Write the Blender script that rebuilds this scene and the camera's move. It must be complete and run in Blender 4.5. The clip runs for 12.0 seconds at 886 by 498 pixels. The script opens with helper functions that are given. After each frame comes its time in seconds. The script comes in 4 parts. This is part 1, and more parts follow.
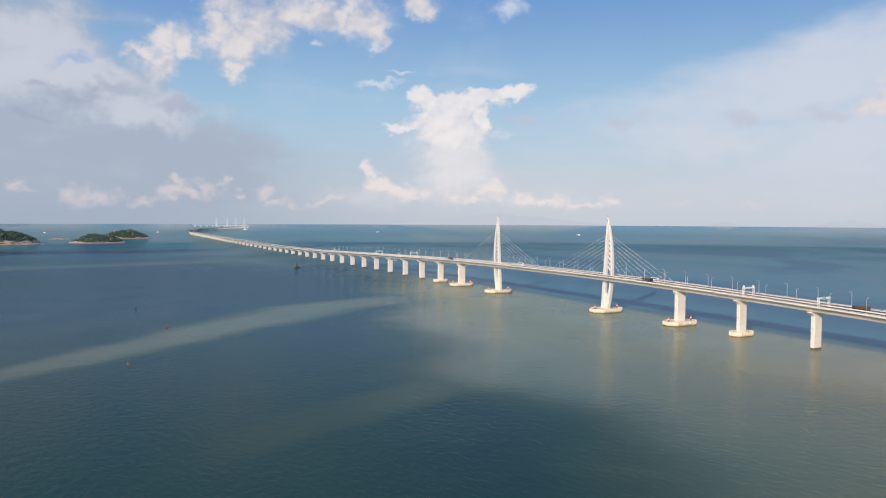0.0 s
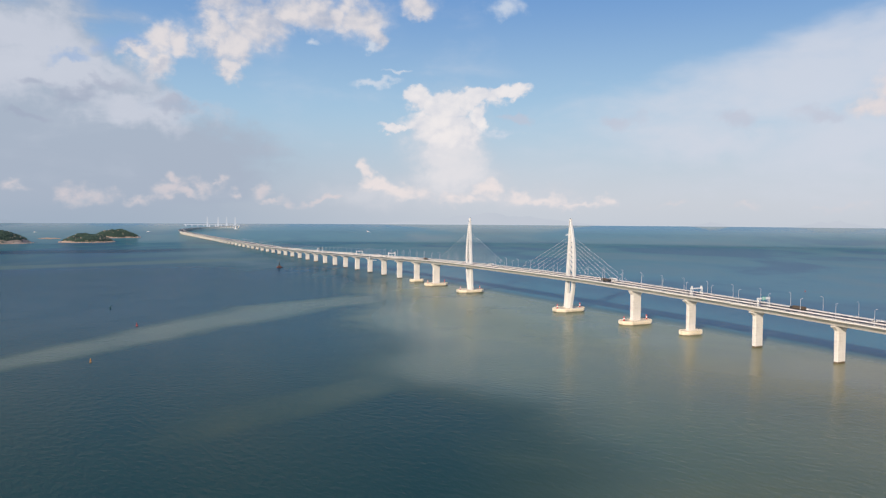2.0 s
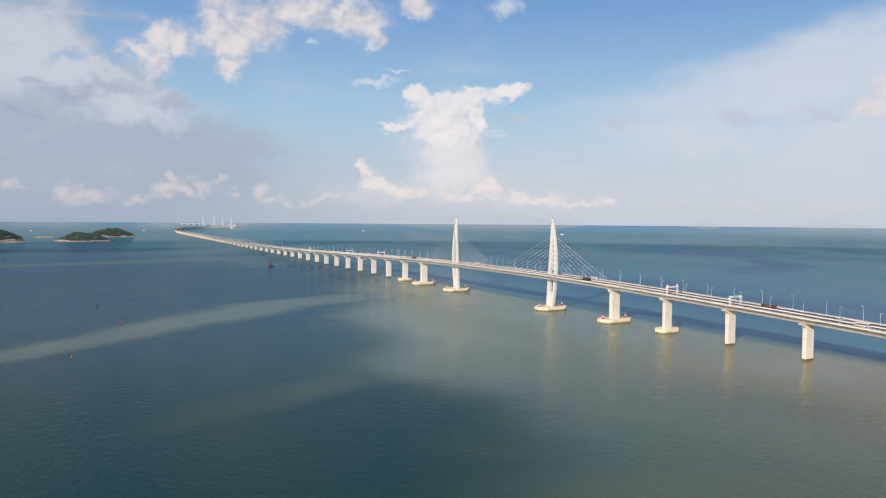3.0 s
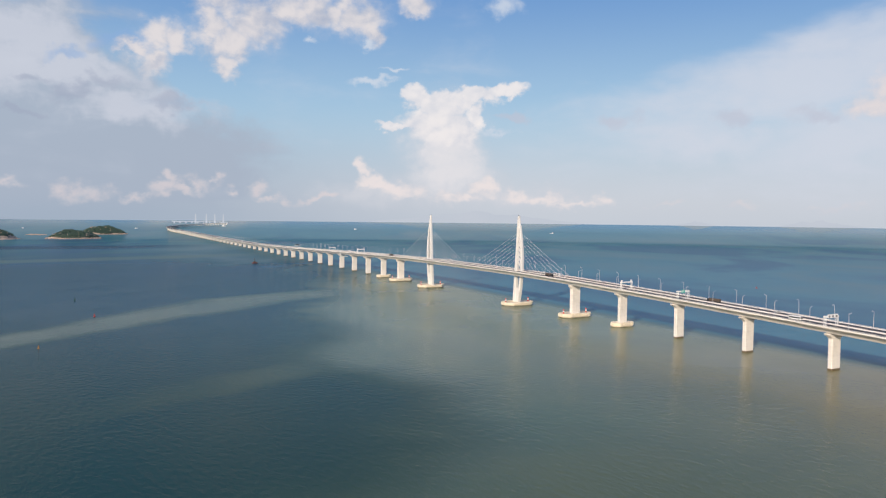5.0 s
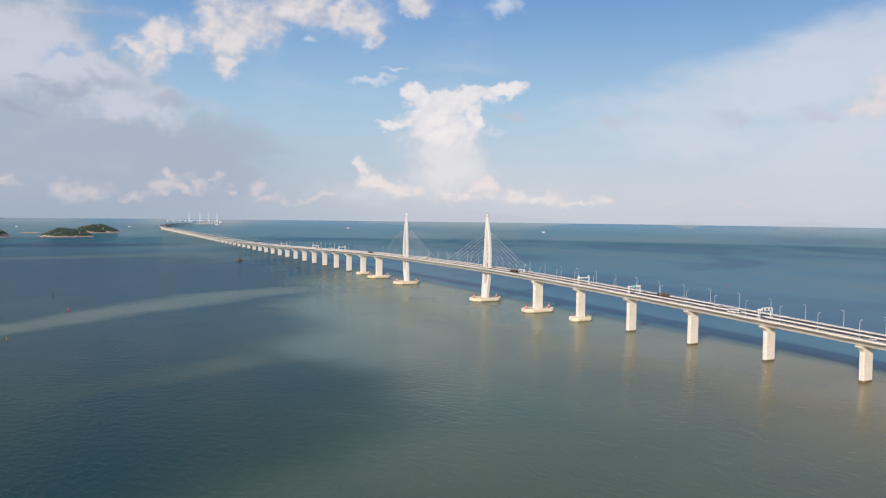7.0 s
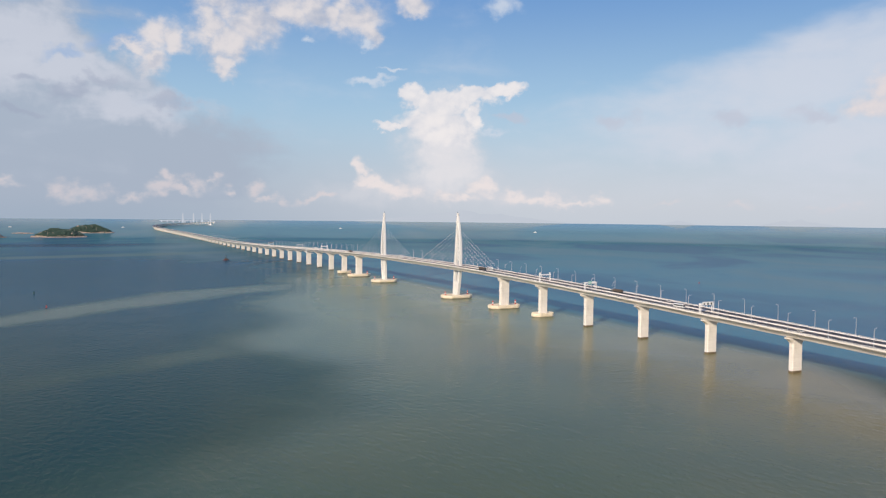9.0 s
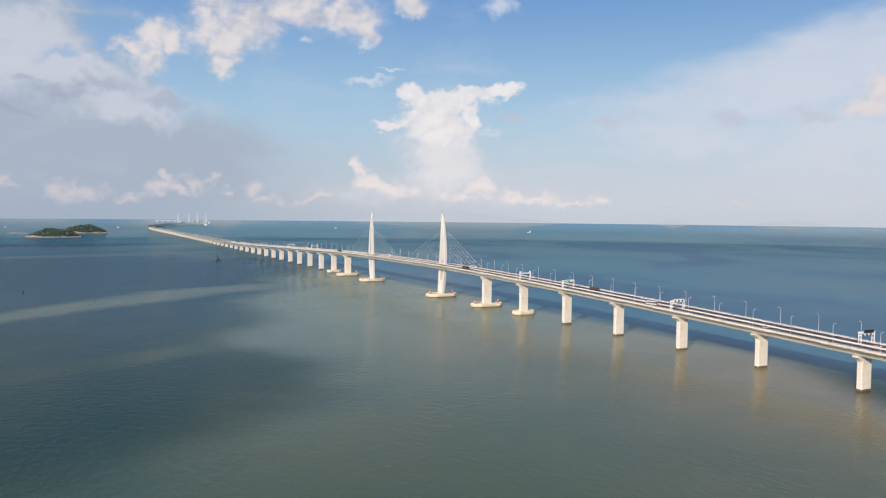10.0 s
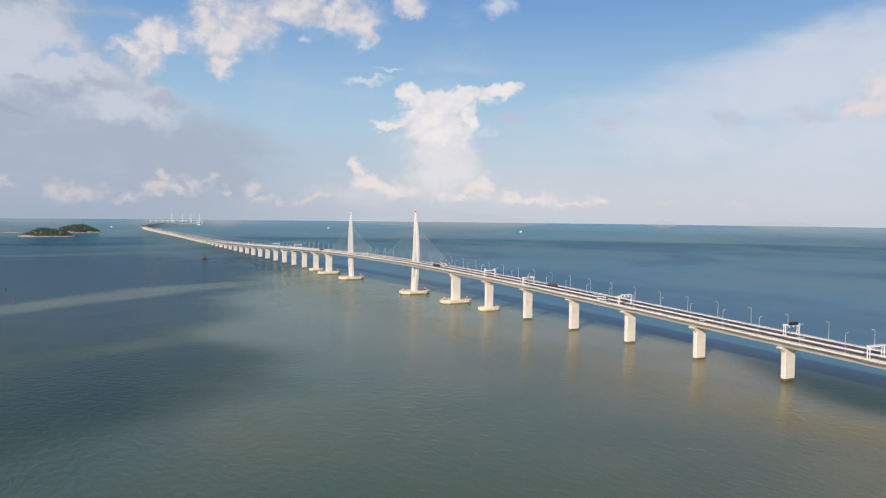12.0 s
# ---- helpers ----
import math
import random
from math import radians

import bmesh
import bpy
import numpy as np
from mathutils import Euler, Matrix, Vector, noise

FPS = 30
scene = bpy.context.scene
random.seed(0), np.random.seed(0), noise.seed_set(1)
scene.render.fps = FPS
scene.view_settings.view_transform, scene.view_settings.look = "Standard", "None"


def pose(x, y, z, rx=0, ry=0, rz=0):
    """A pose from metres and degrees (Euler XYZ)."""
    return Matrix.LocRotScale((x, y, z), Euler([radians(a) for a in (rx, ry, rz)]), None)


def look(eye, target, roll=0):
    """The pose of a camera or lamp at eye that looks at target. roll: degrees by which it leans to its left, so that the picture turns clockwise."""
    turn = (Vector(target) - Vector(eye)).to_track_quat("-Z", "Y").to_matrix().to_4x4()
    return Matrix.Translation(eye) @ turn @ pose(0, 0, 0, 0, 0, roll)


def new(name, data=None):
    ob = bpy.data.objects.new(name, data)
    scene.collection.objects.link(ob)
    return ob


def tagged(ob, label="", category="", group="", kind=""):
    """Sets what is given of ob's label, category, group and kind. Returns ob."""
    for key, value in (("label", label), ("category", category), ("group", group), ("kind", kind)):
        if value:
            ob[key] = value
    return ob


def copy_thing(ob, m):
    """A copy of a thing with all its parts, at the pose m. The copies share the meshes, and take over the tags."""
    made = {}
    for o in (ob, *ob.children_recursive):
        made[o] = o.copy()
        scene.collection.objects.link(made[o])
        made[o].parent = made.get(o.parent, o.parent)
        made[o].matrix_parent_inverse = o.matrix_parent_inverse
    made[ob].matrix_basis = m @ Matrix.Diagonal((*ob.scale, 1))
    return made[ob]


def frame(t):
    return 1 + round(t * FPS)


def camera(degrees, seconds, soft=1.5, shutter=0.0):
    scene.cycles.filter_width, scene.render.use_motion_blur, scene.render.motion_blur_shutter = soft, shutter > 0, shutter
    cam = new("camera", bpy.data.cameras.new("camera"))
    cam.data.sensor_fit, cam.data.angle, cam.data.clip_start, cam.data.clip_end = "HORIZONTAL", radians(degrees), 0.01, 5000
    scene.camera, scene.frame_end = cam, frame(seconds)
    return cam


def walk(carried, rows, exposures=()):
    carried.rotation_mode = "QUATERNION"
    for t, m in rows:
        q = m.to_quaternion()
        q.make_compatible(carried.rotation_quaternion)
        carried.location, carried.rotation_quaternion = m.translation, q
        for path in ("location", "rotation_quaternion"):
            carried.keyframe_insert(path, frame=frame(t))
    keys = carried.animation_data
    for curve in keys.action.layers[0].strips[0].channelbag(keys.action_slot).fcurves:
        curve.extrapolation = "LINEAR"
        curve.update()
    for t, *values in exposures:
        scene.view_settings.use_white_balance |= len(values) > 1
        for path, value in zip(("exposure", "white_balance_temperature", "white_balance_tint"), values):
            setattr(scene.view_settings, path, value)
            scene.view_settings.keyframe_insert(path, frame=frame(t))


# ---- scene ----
cam = camera(62.58, 12.0, soft=1.25)
# seconds, eye, yaw, pitch, lean
PATH = [
    (0, 0.00, 0.00, 118.72, 0.000, -2.405, 0.273),
    (0.5, 8.67, -6.14, 120.01, -0.058, -2.425, 0.272),
    (1, 18.64, -12.80, 121.03, -0.153, -2.407, 0.275),
    (1.5, 28.46, -19.57, 121.89, -0.218, -2.426, 0.309),
    (2, 38.79, -25.60, 122.31, -0.279, -2.458, 0.361),
    (2.5, 48.76, -30.77, 122.23, -0.315, -2.483, 0.387),
    (3, 59.09, -36.87, 122.22, -0.367, -2.499, 0.435),
    (5, 98.07, -62.30, 120.34, -0.550, -2.573, 0.605),
    (5.5, 108.12, -68.12, 119.81, -0.567, -2.598, 0.633),
    (6, 118.84, -74.33, 119.34, -0.580, -2.609, 0.659),
    (6.5, 128.69, -80.11, 119.06, -0.587, -2.632, 0.680),
    (7, 138.89, -86.57, 118.55, -0.606, -2.623, 0.682),
    (9, 176.91, -112.54, 117.24, -0.713, -2.583, 0.624),
    (9.5, 186.00, -119.09, 117.20, -0.769, -2.586, 0.617),
    (10, 195.74, -125.53, 116.67, -0.870, -2.581, 0.592),
    (10.5, 205.06, -131.80, 116.30, -0.941, -2.569, 0.571),
    (11, 214.51, -138.71, 115.86, -0.980, -2.568, 0.577),
    (11.5, 223.79, -146.03, 115.92, -0.974, -2.581, 0.606),
    (12, 233.23, -153.33, 115.62, -0.991, -2.568, 0.618),
]


def aimed(x, y, z, yaw, pitch, lean):
    a, b = radians(yaw), radians(pitch)
    ahead = Vector((-math.sin(a) * math.cos(b), math.cos(a) * math.cos(b), math.sin(b)))
    return look((x, y, z), Vector((x, y, z)) + 100 * ahead, lean)


walk(cam, [(t, aimed(*row)) for t, *row in PATH])


# ---- world, sun, exposure ----
def lin(r, g, b):
    """Linear colour from 0..255 display values."""
    return tuple((c / 255 / 12.92) if c < 10 else ((c / 255 + 0.055) / 1.055) ** 2.4 for c in (r, g, b))


class Val:
    """A node value with arithmetic."""

    def __init__(self, tree, socket):
        self.tree, self.socket = tree, socket

    def op(self, kind, other=None, third=None):
        node = self.tree.nodes.new("ShaderNodeMath")
        node.operation = kind
        for slot, item in zip(node.inputs, (self, other, third)):
            if isinstance(item, Val):
                self.tree.links.new(item.socket, slot)
            elif item is not None:
                slot.default_value = item
        return Val(self.tree, node.outputs[0])

    def __add__(self, o): return self.op("ADD", o)
    def __radd__(self, o): return self.op("ADD", o)
    def __sub__(self, o): return self.op("SUBTRACT", o)
    def __rsub__(self, o): return (self * -1.0).op("ADD", o)
    def __mul__(self, o): return self.op("MULTIPLY", o)
    def __rmul__(self, o): return self.op("MULTIPLY", o)
    def __truediv__(self, o): return self.op("DIVIDE", o)

    def most(self, o): return self.op("MAXIMUM", o)
    def least(self, o): return self.op("MINIMUM", o)

    def smooth(self, a, b, low=0.0, high=1.0):
        node = self.tree.nodes.new("ShaderNodeMapRange")
        node.interpolation_type = "SMOOTHSTEP"
        self.tree.links.new(self.socket, node.inputs[0])
        for slot, v in zip(list(node.inputs)[1:5], (a, b, low, high)):
            slot.default_value = v
        return Val(self.tree, node.outputs[0])


def vec(tree, x, y, z=0.0):
    node = tree.nodes.new("ShaderNodeCombineXYZ")
    for slot, item in zip(node.inputs, (x, y, z)):
        if isinstance(item, Val):
            tree.links.new(item.socket, slot)
        else:
            slot.default_value = item
    return node.outputs[0]


def fbm(tree, where, scale, detail=5.0, rough=0.55, warp=0.0):
    node = tree.nodes.new("ShaderNodeTexNoise")
    node.noise_dimensions = "3D"
    tree.links.new(where, node.inputs["Vector"])
    node.inputs["Scale"].default_value, node.inputs["Detail"].default_value = scale, detail
    node.inputs["Roughness"].default_value, node.inputs["Distortion"].default_value = rough, warp
    return Val(tree, node.outputs[0])


def blend(tree, a, b, factor, kind="MIX"):
    """Colour mix of sockets or colours."""
    node = tree.nodes.new("ShaderNodeMix")
    node.data_type, node.blend_type = "RGBA", kind
    for slot, item in ((node.inputs[0], factor), (node.inputs[6], a), (node.inputs[7], b)):
        if isinstance(item, Val):
            tree.links.new(item.socket, slot)
        elif isinstance(item, tuple):
            slot.default_value = (*item, 1)
        elif isinstance(item, (int, float)):
            slot.default_value = item
        else:
            tree.links.new(item, slot)
    return node.outputs[2]


SUN_ELEVATION, SUN_HEADING = 21.0, 208.0  # degrees; heading clockwise from +y
a, b = radians(SUN_HEADING), radians(SUN_ELEVATION)
to_sun = Vector((math.sin(a) * math.cos(b), math.cos(a) * math.cos(b), math.sin(b)))
sun = new("sun", bpy.data.lights.new("sun", "SUN"))
sun.data.energy, sun.data.angle, sun.data.color = 4.6, radians(0.53), (1.0, 0.84, 0.665)
sun.matrix_world = look(to_sun * 400, (0, 0, 0))

world = bpy.data.worlds.new("sky")
scene.world = world
world.use_nodes = True
wt = world.node_tree
wt.nodes.clear()
tc = wt.nodes.new("ShaderNodeTexCoord")
sep = wt.nodes.new("ShaderNodeSeparateXYZ")
wt.links.new(tc.outputs["Generated"], sep.inputs[0])
dx, dy, dz = (Val(wt, o) for o in sep.outputs)
AZ, EL = dx.op("ARCTAN2", dy), dz.least(1.0).op("ARCSINE")
sky = wt.nodes.new("ShaderNodeTexSky")
sky.sky_type, sky.sun_disc = "NISHITA", False
sky.sun_elevation, sky.sun_rotation = radians(SUN_ELEVATION), radians(SUN_HEADING)
sky.altitude, sky.air_density, sky.dust_density, sky.ozone_density = 100, 1.0, 1.2, 1.5


def aloft(px, py):
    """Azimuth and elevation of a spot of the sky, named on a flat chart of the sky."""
    az = math.atan((px - 784) / 1290) + 0.0101
    return az, math.atan((382.2 + 0.0115 * (px - 784) - py) / 1290 * math.cos(az))


chart = vec(wt, AZ, EL * 1.15, 0.0)
WARP_AZ = AZ + (fbm(wt, chart, 20, 5, 0.55) - 0.5) * 0.075
WARP_EL = EL + (fbm(wt, vec(wt, AZ + 3.0, EL * 1.15, 0.0), 22, 5, 0.55) - 0.5) * 0.06


def clump(spots):
    """The fullness of a cloud made of ellipses (x, y, half width, half height)."""
    full = None
    for px, py, w, h in spots:
        az, el = aloft(px, py)
        p, q = (WARP_AZ - az) * (1290 / w), (WARP_EL - el) * (1290 / h)
        one = 1.0 - (p * p + q * q).op("SQRT")
        full = one if full is None else full.most(one)
    return full


wide = vec(wt, AZ, EL * 3.0, 0.3)
puff = fbm(wt, chart, 13, 3, 0.5, 0.1) - 0.5
curl = fbm(wt, chart, 30, 7, 0.5, 0.3) - 0.5
curl2 = fbm(wt, vec(wt, AZ + 0.004, EL * 1.15 - 0.006, 0.0), 30, 7, 0.5, 0.3) - 0.5
veil = fbm(wt, wide, 7, 6, 0.55, 0.4) - 0.5
fine = fbm(wt, chart, 110, 5, 0.6, 0.2) - 0.5

# clear sky: blue above, haze towards the horizon
blue = blend(wt, lin(168, 201, 226), lin(101, 149, 209), EL.smooth(0.10, 0.34))
blue = blend(wt, blue, lin(60, 104, 176), EL.smooth(0.3, 1.2))
scaled = wt.nodes.new("ShaderNodeMix")
scaled.data_type, scaled.blend_type = "RGBA", "MULTIPLY"
scaled.inputs[0].default_value, scaled.inputs[7].default_value = 1.0, (0.1, 0.1, 0.1, 1)
wt.links.new(sky.outputs[0], scaled.inputs[6])
tone = blend(wt, blue, scaled.outputs[2], 0.15)
haze = blend(wt, lin(165, 177, 194), lin(204, 208, 216), AZ.smooth(-0.5, 0.15))
tone = blend(wt, tone, haze, EL.smooth(0.0, 0.17, 0.97, 0.0))
# grey-white veil over the left part, and a long fan of thin cloud on the right
left_veil = clump([(0, 210, 290, 170), (180, 285, 320, 115), (-250, 200, 420, 330), (40, 80, 150, 80)]) + veil * 0.7 + curl * 0.2
tone = blend(wt, tone, lin(169, 180, 197), left_veil.smooth(-0.05, 0.34) * 0.92)
bright_veil = clump([(40, 60, 150, 60), (110, 125, 150, 36), (165, 104, 60, 18), (20, 120, 90, 60), (250, 190, 130, 40)]) + veil * 1.0 + curl * 0.7 + fine * 0.3
tone = blend(wt, tone, lin(206, 210, 222), bright_veil.smooth(0.0, 0.8) * 0.75)
gap = clump([(117, 97, 44, 15), (215, 74, 60, 24)]) + curl * 0.9 + fine * 0.4
tone = blend(wt, tone, lin(140, 174, 218), gap.smooth(0.0, 0.7) * 0.55)
grey_veil = clump([(71, 140, 34, 12), (137, 158, 44, 20), (195, 146, 44, 18), (33, 203, 36, 10), (300, 185, 60, 18)]) + puff * 0.6 + curl * 1.3 + fine * 0.6
tone = blend(wt, tone, lin(160, 169, 190), grey_veil.smooth(0.05, 0.75) * 0.55)
slant = EL - (AZ * 0.27 + 0.048)
fan = (1.0 - ((slant * 14.0) * (slant * 14.0))) * AZ.smooth(0.04, 0.45) + veil * 1.3 + curl * 0.3
fan = fan.most(clump([(1560, 250, 460, 130), (1250, 250, 320, 70)]) + veil * 1.2)
tone = blend(wt, tone, lin(209, 214, 226), fan.smooth(-0.05, 1.05) * 0.85)
smudge = clump([(1290, 205, 60, 20), (1085, 212, 44, 22), (1430, 210, 44, 20), (905, 208, 28, 12)]) + puff * 1.0 + curl * 1.2
tone = blend(wt, tone, lin(192, 195, 210), smudge.smooth(0.1, 0.9) * 0.6)
# scattered fair-weather cloud over the rest of the sky
rest = fbm(wt, vec(wt, dx, dy, dz * 2.0), 3.2, 7, 0.6, 0.3)
behind = (dy.smooth(0.55, 0.2) + EL.smooth(0.32, 0.5)).least(1.0)
tone = blend(wt, tone, lin(214, 212, 216), rest.smooth(0.50, 0.68) * behind * 0.85)


def cloud(spots, under, grain, lit, shade, low=0.0, high=0.22, most=1.0, relief=1.0, tilt=0.0):
    """Lays a heap cloud over the sky, brighter on the side towards the sun."""
    full = clump(spots)
    body = full + puff * (0.7 * grain) + curl * grain + fine * (0.5 * grain)
    side = (curl - curl2) * (1.6 * relief) + body * 0.5 + puff * 0.9 * relief - (EL - 0.22) * tilt
    paint = blend(wt, lin(*shade), lin(*lit), side.smooth(-0.35, 0.65))
    return blend(wt, under, paint, body.smooth(low, high) * most)


# tower cloud with its anvil, low rows along the horizon, the nearer heaps above
tone = cloud([(785, 250, 110, 120), (790, 325, 150, 60), (660, 345, 130, 36), (900, 350, 190, 30)], tone, 0.4,
             (212, 213, 220), (202, 206, 216), -0.05, 0.9, 0.7, 0.3)
tone = cloud([(788, 262, 78, 70), (790, 305, 84, 52)], tone, 0.5, (229, 226, 229), (215, 217, 224), -0.08, 0.7, 0.85, 0.5)
tone = cloud([(734, 174, 30, 20), (775, 184, 56, 28), (832, 172, 66, 20), (886, 162, 42, 15), (765, 212, 78, 34), (704, 220, 48, 11),
              (788, 240, 70, 42), (838, 206, 28, 28)], tone, 0.6, (239, 234, 234), (212, 214, 223), 0.0, 0.45, 0.95)
tone = cloud([(846, 214, 20, 26), (826, 200, 18, 18)], tone, 0.6, (245, 239, 237), (224, 224, 230), 0.05, 0.5, 0.8)
tone = cloud([(647, 297, 15, 20), (652, 318, 30, 18), (675, 330, 54, 20), (720, 338, 54, 22), (850, 334, 36, 20), (820, 349, 90, 16),
              (905, 345, 36, 17), (960, 353, 76, 13), (1068, 351, 28, 17), (1015, 360, 60, 9)], tone, 1.1,
             (238, 227, 225), (213, 212, 218), 0.0, 0.85, 0.85)
tone = cloud([(23, 326, 26, 17), (147, 337, 56, 22), (240, 341, 30, 12), (285, 331, 36, 20), (305, 317, 16, 16), (356, 327, 30, 18),
              (374, 317, 13, 10), (325, 340, 44, 10), (411, 336, 12, 13), (458, 331, 24, 19), (480, 347, 34, 9), (559, 349, 46, 8)], tone, 1.2,
             (224, 212, 213), (194, 198, 208), 0.0, 0.9, 0.65)
tone = cloud([(1315, 366, 40, 10), (1470, 366, 60, 9), (1180, 362, 36, 8)], tone, 0.9, (220, 213, 216), (206, 206, 214), 0.0, 0.9, 0.55)
tone = cloud([(288, 72, 66, 52), (430, 50, 90, 66), (540, 20, 120, 50), (640, 36, 66, 56), (740, 4, 50, 30)], tone, 0.6,
             (196, 205, 222), (180, 192, 214), 0.0, 0.9, 0.6, 0.4)
tone = cloud([(278, 66, 44, 36), (312, 84, 34, 32), (272, 108, 46, 32), (236, 84, 30, 17), (372, 50, 42, 54), (408, 78, 50, 50), (404, 118, 24, 28),
              (446, 44, 70, 46), (396, 10, 74, 36), (506, 24, 70, 42), (556, 18, 50, 36), (628, 32, 60, 40), (655, 58, 32, 34),
              (592, 30, 32, 30), (735, 8, 42, 26), (420, -50, 260, 50)], tone, 0.75,
             (226, 220, 221), (180, 187, 204), 0.0, 0.75, 0.95, 1.1, 2.0)
tone = cloud([(440, 6, 50, 22), (470, 44, 34, 12), (560, 30, 40, 14), (275, 112, 30, 12)], tone, 0.9, (180, 188, 206), (168, 177, 198), 0.0, 0.9, 0.65)
tone = cloud([(1545, 183, 58, 30), (1600, 160, 80, 46)], tone, 0.7, (230, 219, 218), (206, 206, 216), 0.05, 0.75, 0.85)
tone = cloud([(655, 145, 56, 9), (690, 127, 30, 5), (875, 234, 44, 10), (547, 70, 24, 9), (643, 84, 14, 16), (880, 14, 60, 26)], tone, 0.8,
             (212, 219, 230), (198, 209, 226), 0.05, 0.9, 0.75)
# a thin pale line of haze where sky meets sea
tone = blend(wt, tone, blend(wt, lin(160, 175, 193), lin(196, 203, 213), AZ.smooth(-0.5, 0.2)), EL.smooth(-0.012, 0.03, 0.75, 0.0))
back = wt.nodes.new("ShaderNodeBackground")
wt.links.new(tone, back.inputs[0])
back.inputs[1].default_value = 1.0
wt.links.new(back.outputs[0], wt.nodes.new("ShaderNodeOutputWorld").inputs[0])


# ---- materials ----
def material(name, colour, rough=0.6, metal=0.0, second=None, grain=1.0, stain=0.12, bump=0.15, streak=0.0):
    """Paint, concrete, steel and the like: a base colour with stains and grain at real size."""
    m = bpy.data.materials.new(name)
    m.use_nodes = True
    t = m.node_tree
    p = t.nodes["Principled BSDF"]
    place = t.nodes.new("ShaderNodeTexCoord").outputs["Object"]
    big, small = fbm(t, place, 0.12 * grain, 5, 0.6), fbm(t, place, 1.6 * grain, 4, 0.6)
    mix = blend(t, colour, second or tuple(0.72 * c for c in colour), ((big - 0.35) * 1.4 + (small - 0.5) * 0.8).smooth(0.0, 1.0) * min(1.0, stain * 4))
    if streak:
        q = t.nodes.new("ShaderNodeSeparateXYZ")
        t.links.new(place, q.inputs[0])
        px, py, pz = (Val(t, o) for o in q.outputs)
        runs = fbm(t, vec(t, px, py, pz * 0.06), 1.1, 5, 0.65)
        pours = fbm(t, vec(t, px * 0.05, py * 0.05, pz), 0.7, 3, 0.5)
        mix = blend(t, mix, tuple(0.55 * c for c in colour), (runs.smooth(0.45, 0.75) * 0.8 + pours.smooth(0.45, 0.7) * 0.5) * streak)
    t.links.new(mix, p.inputs["Base Color"])
    p.inputs["Metallic"].default_value = metal
    t.links.new((rough + (small - 0.5) * 0.2).socket, p.inputs["Roughness"])
    if bump:
        bn = t.nodes.new("ShaderNodeBump")
        bn.inputs["Strength"].default_value, bn.inputs["Distance"].default_value = bump, 0.05
        t.links.new(small.socket, bn.inputs["Height"])
        t.links.new(bn.outputs[0], p.inputs["Normal"])
    return m


CONCRETE = material("pale_concrete", (0.79, 0.74, 0.68), 0.75, second=(0.60, 0.55, 0.49), stain=0.25, streak=0.5)
CAP_CONCRETE = material("cream_concrete", (0.82, 0.71, 0.55), 0.75, second=(0.56, 0.45, 0.32), stain=0.15, streak=0.25)
WET = material("wet_concrete", (0.16, 0.12, 0.07), 0.35, second=(0.09, 0.07, 0.04), stain=0.25)
STEEL = material("light_girder_paint", (0.76, 0.71, 0.655), 0.45, second=(0.62, 0.575, 0.52))
TOWER = material("tower_paint", (0.68, 0.66, 0.63), 0.5, second=(0.56, 0.54, 0.51))
ASPHALT = material("asphalt", (0.062, 0.054, 0.050), 0.7, second=(0.09, 0.078, 0.07), grain=0.6, stain=0.25)
WHITE = material("white_paint", (0.78, 0.77, 0.75), 0.4, stain=0.06)
GALV = material("galvanised_steel", (0.60, 0.61, 0.62), 0.4, metal=0.3, stain=0.06)
CABLE = material("cable_sheath", (0.62, 0.63, 0.64), 0.4, stain=0.03, bump=0)
RED = material("red_paint", (0.42, 0.045, 0.03), 0.4)
GREEN = material("green_sign", (0.005, 0.34, 0.24), 0.35, stain=0.05)
BLACK = material("black_panel", (0.02, 0.02, 0.022), 0.4, stain=0.05)
YELLOW = material("yellow_paint", (0.45, 0.22, 0.04), 0.4)
DARKGREEN = material("dark_green_paint", (0.02, 0.07, 0.05), 0.4)
GLASS = material("dark_glass", (0.02, 0.025, 0.03), 0.08, stain=0.02, bump=0)
RUBBER = material("tyre_rubber", (0.02, 0.02, 0.02), 0.8, stain=0.05)
LAMP = material("lamp_glass", (0.7, 0.72, 0.74), 0.2, stain=0.02, bump=0)
BROWN = material("brown_tarpaulin", (0.10, 0.075, 0.055), 0.7)
ROCK = material("shore_rock", (0.46, 0.35, 0.28), 0.85, second=(0.16, 0.125, 0.10), grain=0.3, stain=0.25, bump=0.5)
LEAF = material("hill_foliage", (0.040, 0.074, 0.052), 0.8, second=(0.022, 0.046, 0.040), grain=0.3, stain=0.25, bump=0.6)


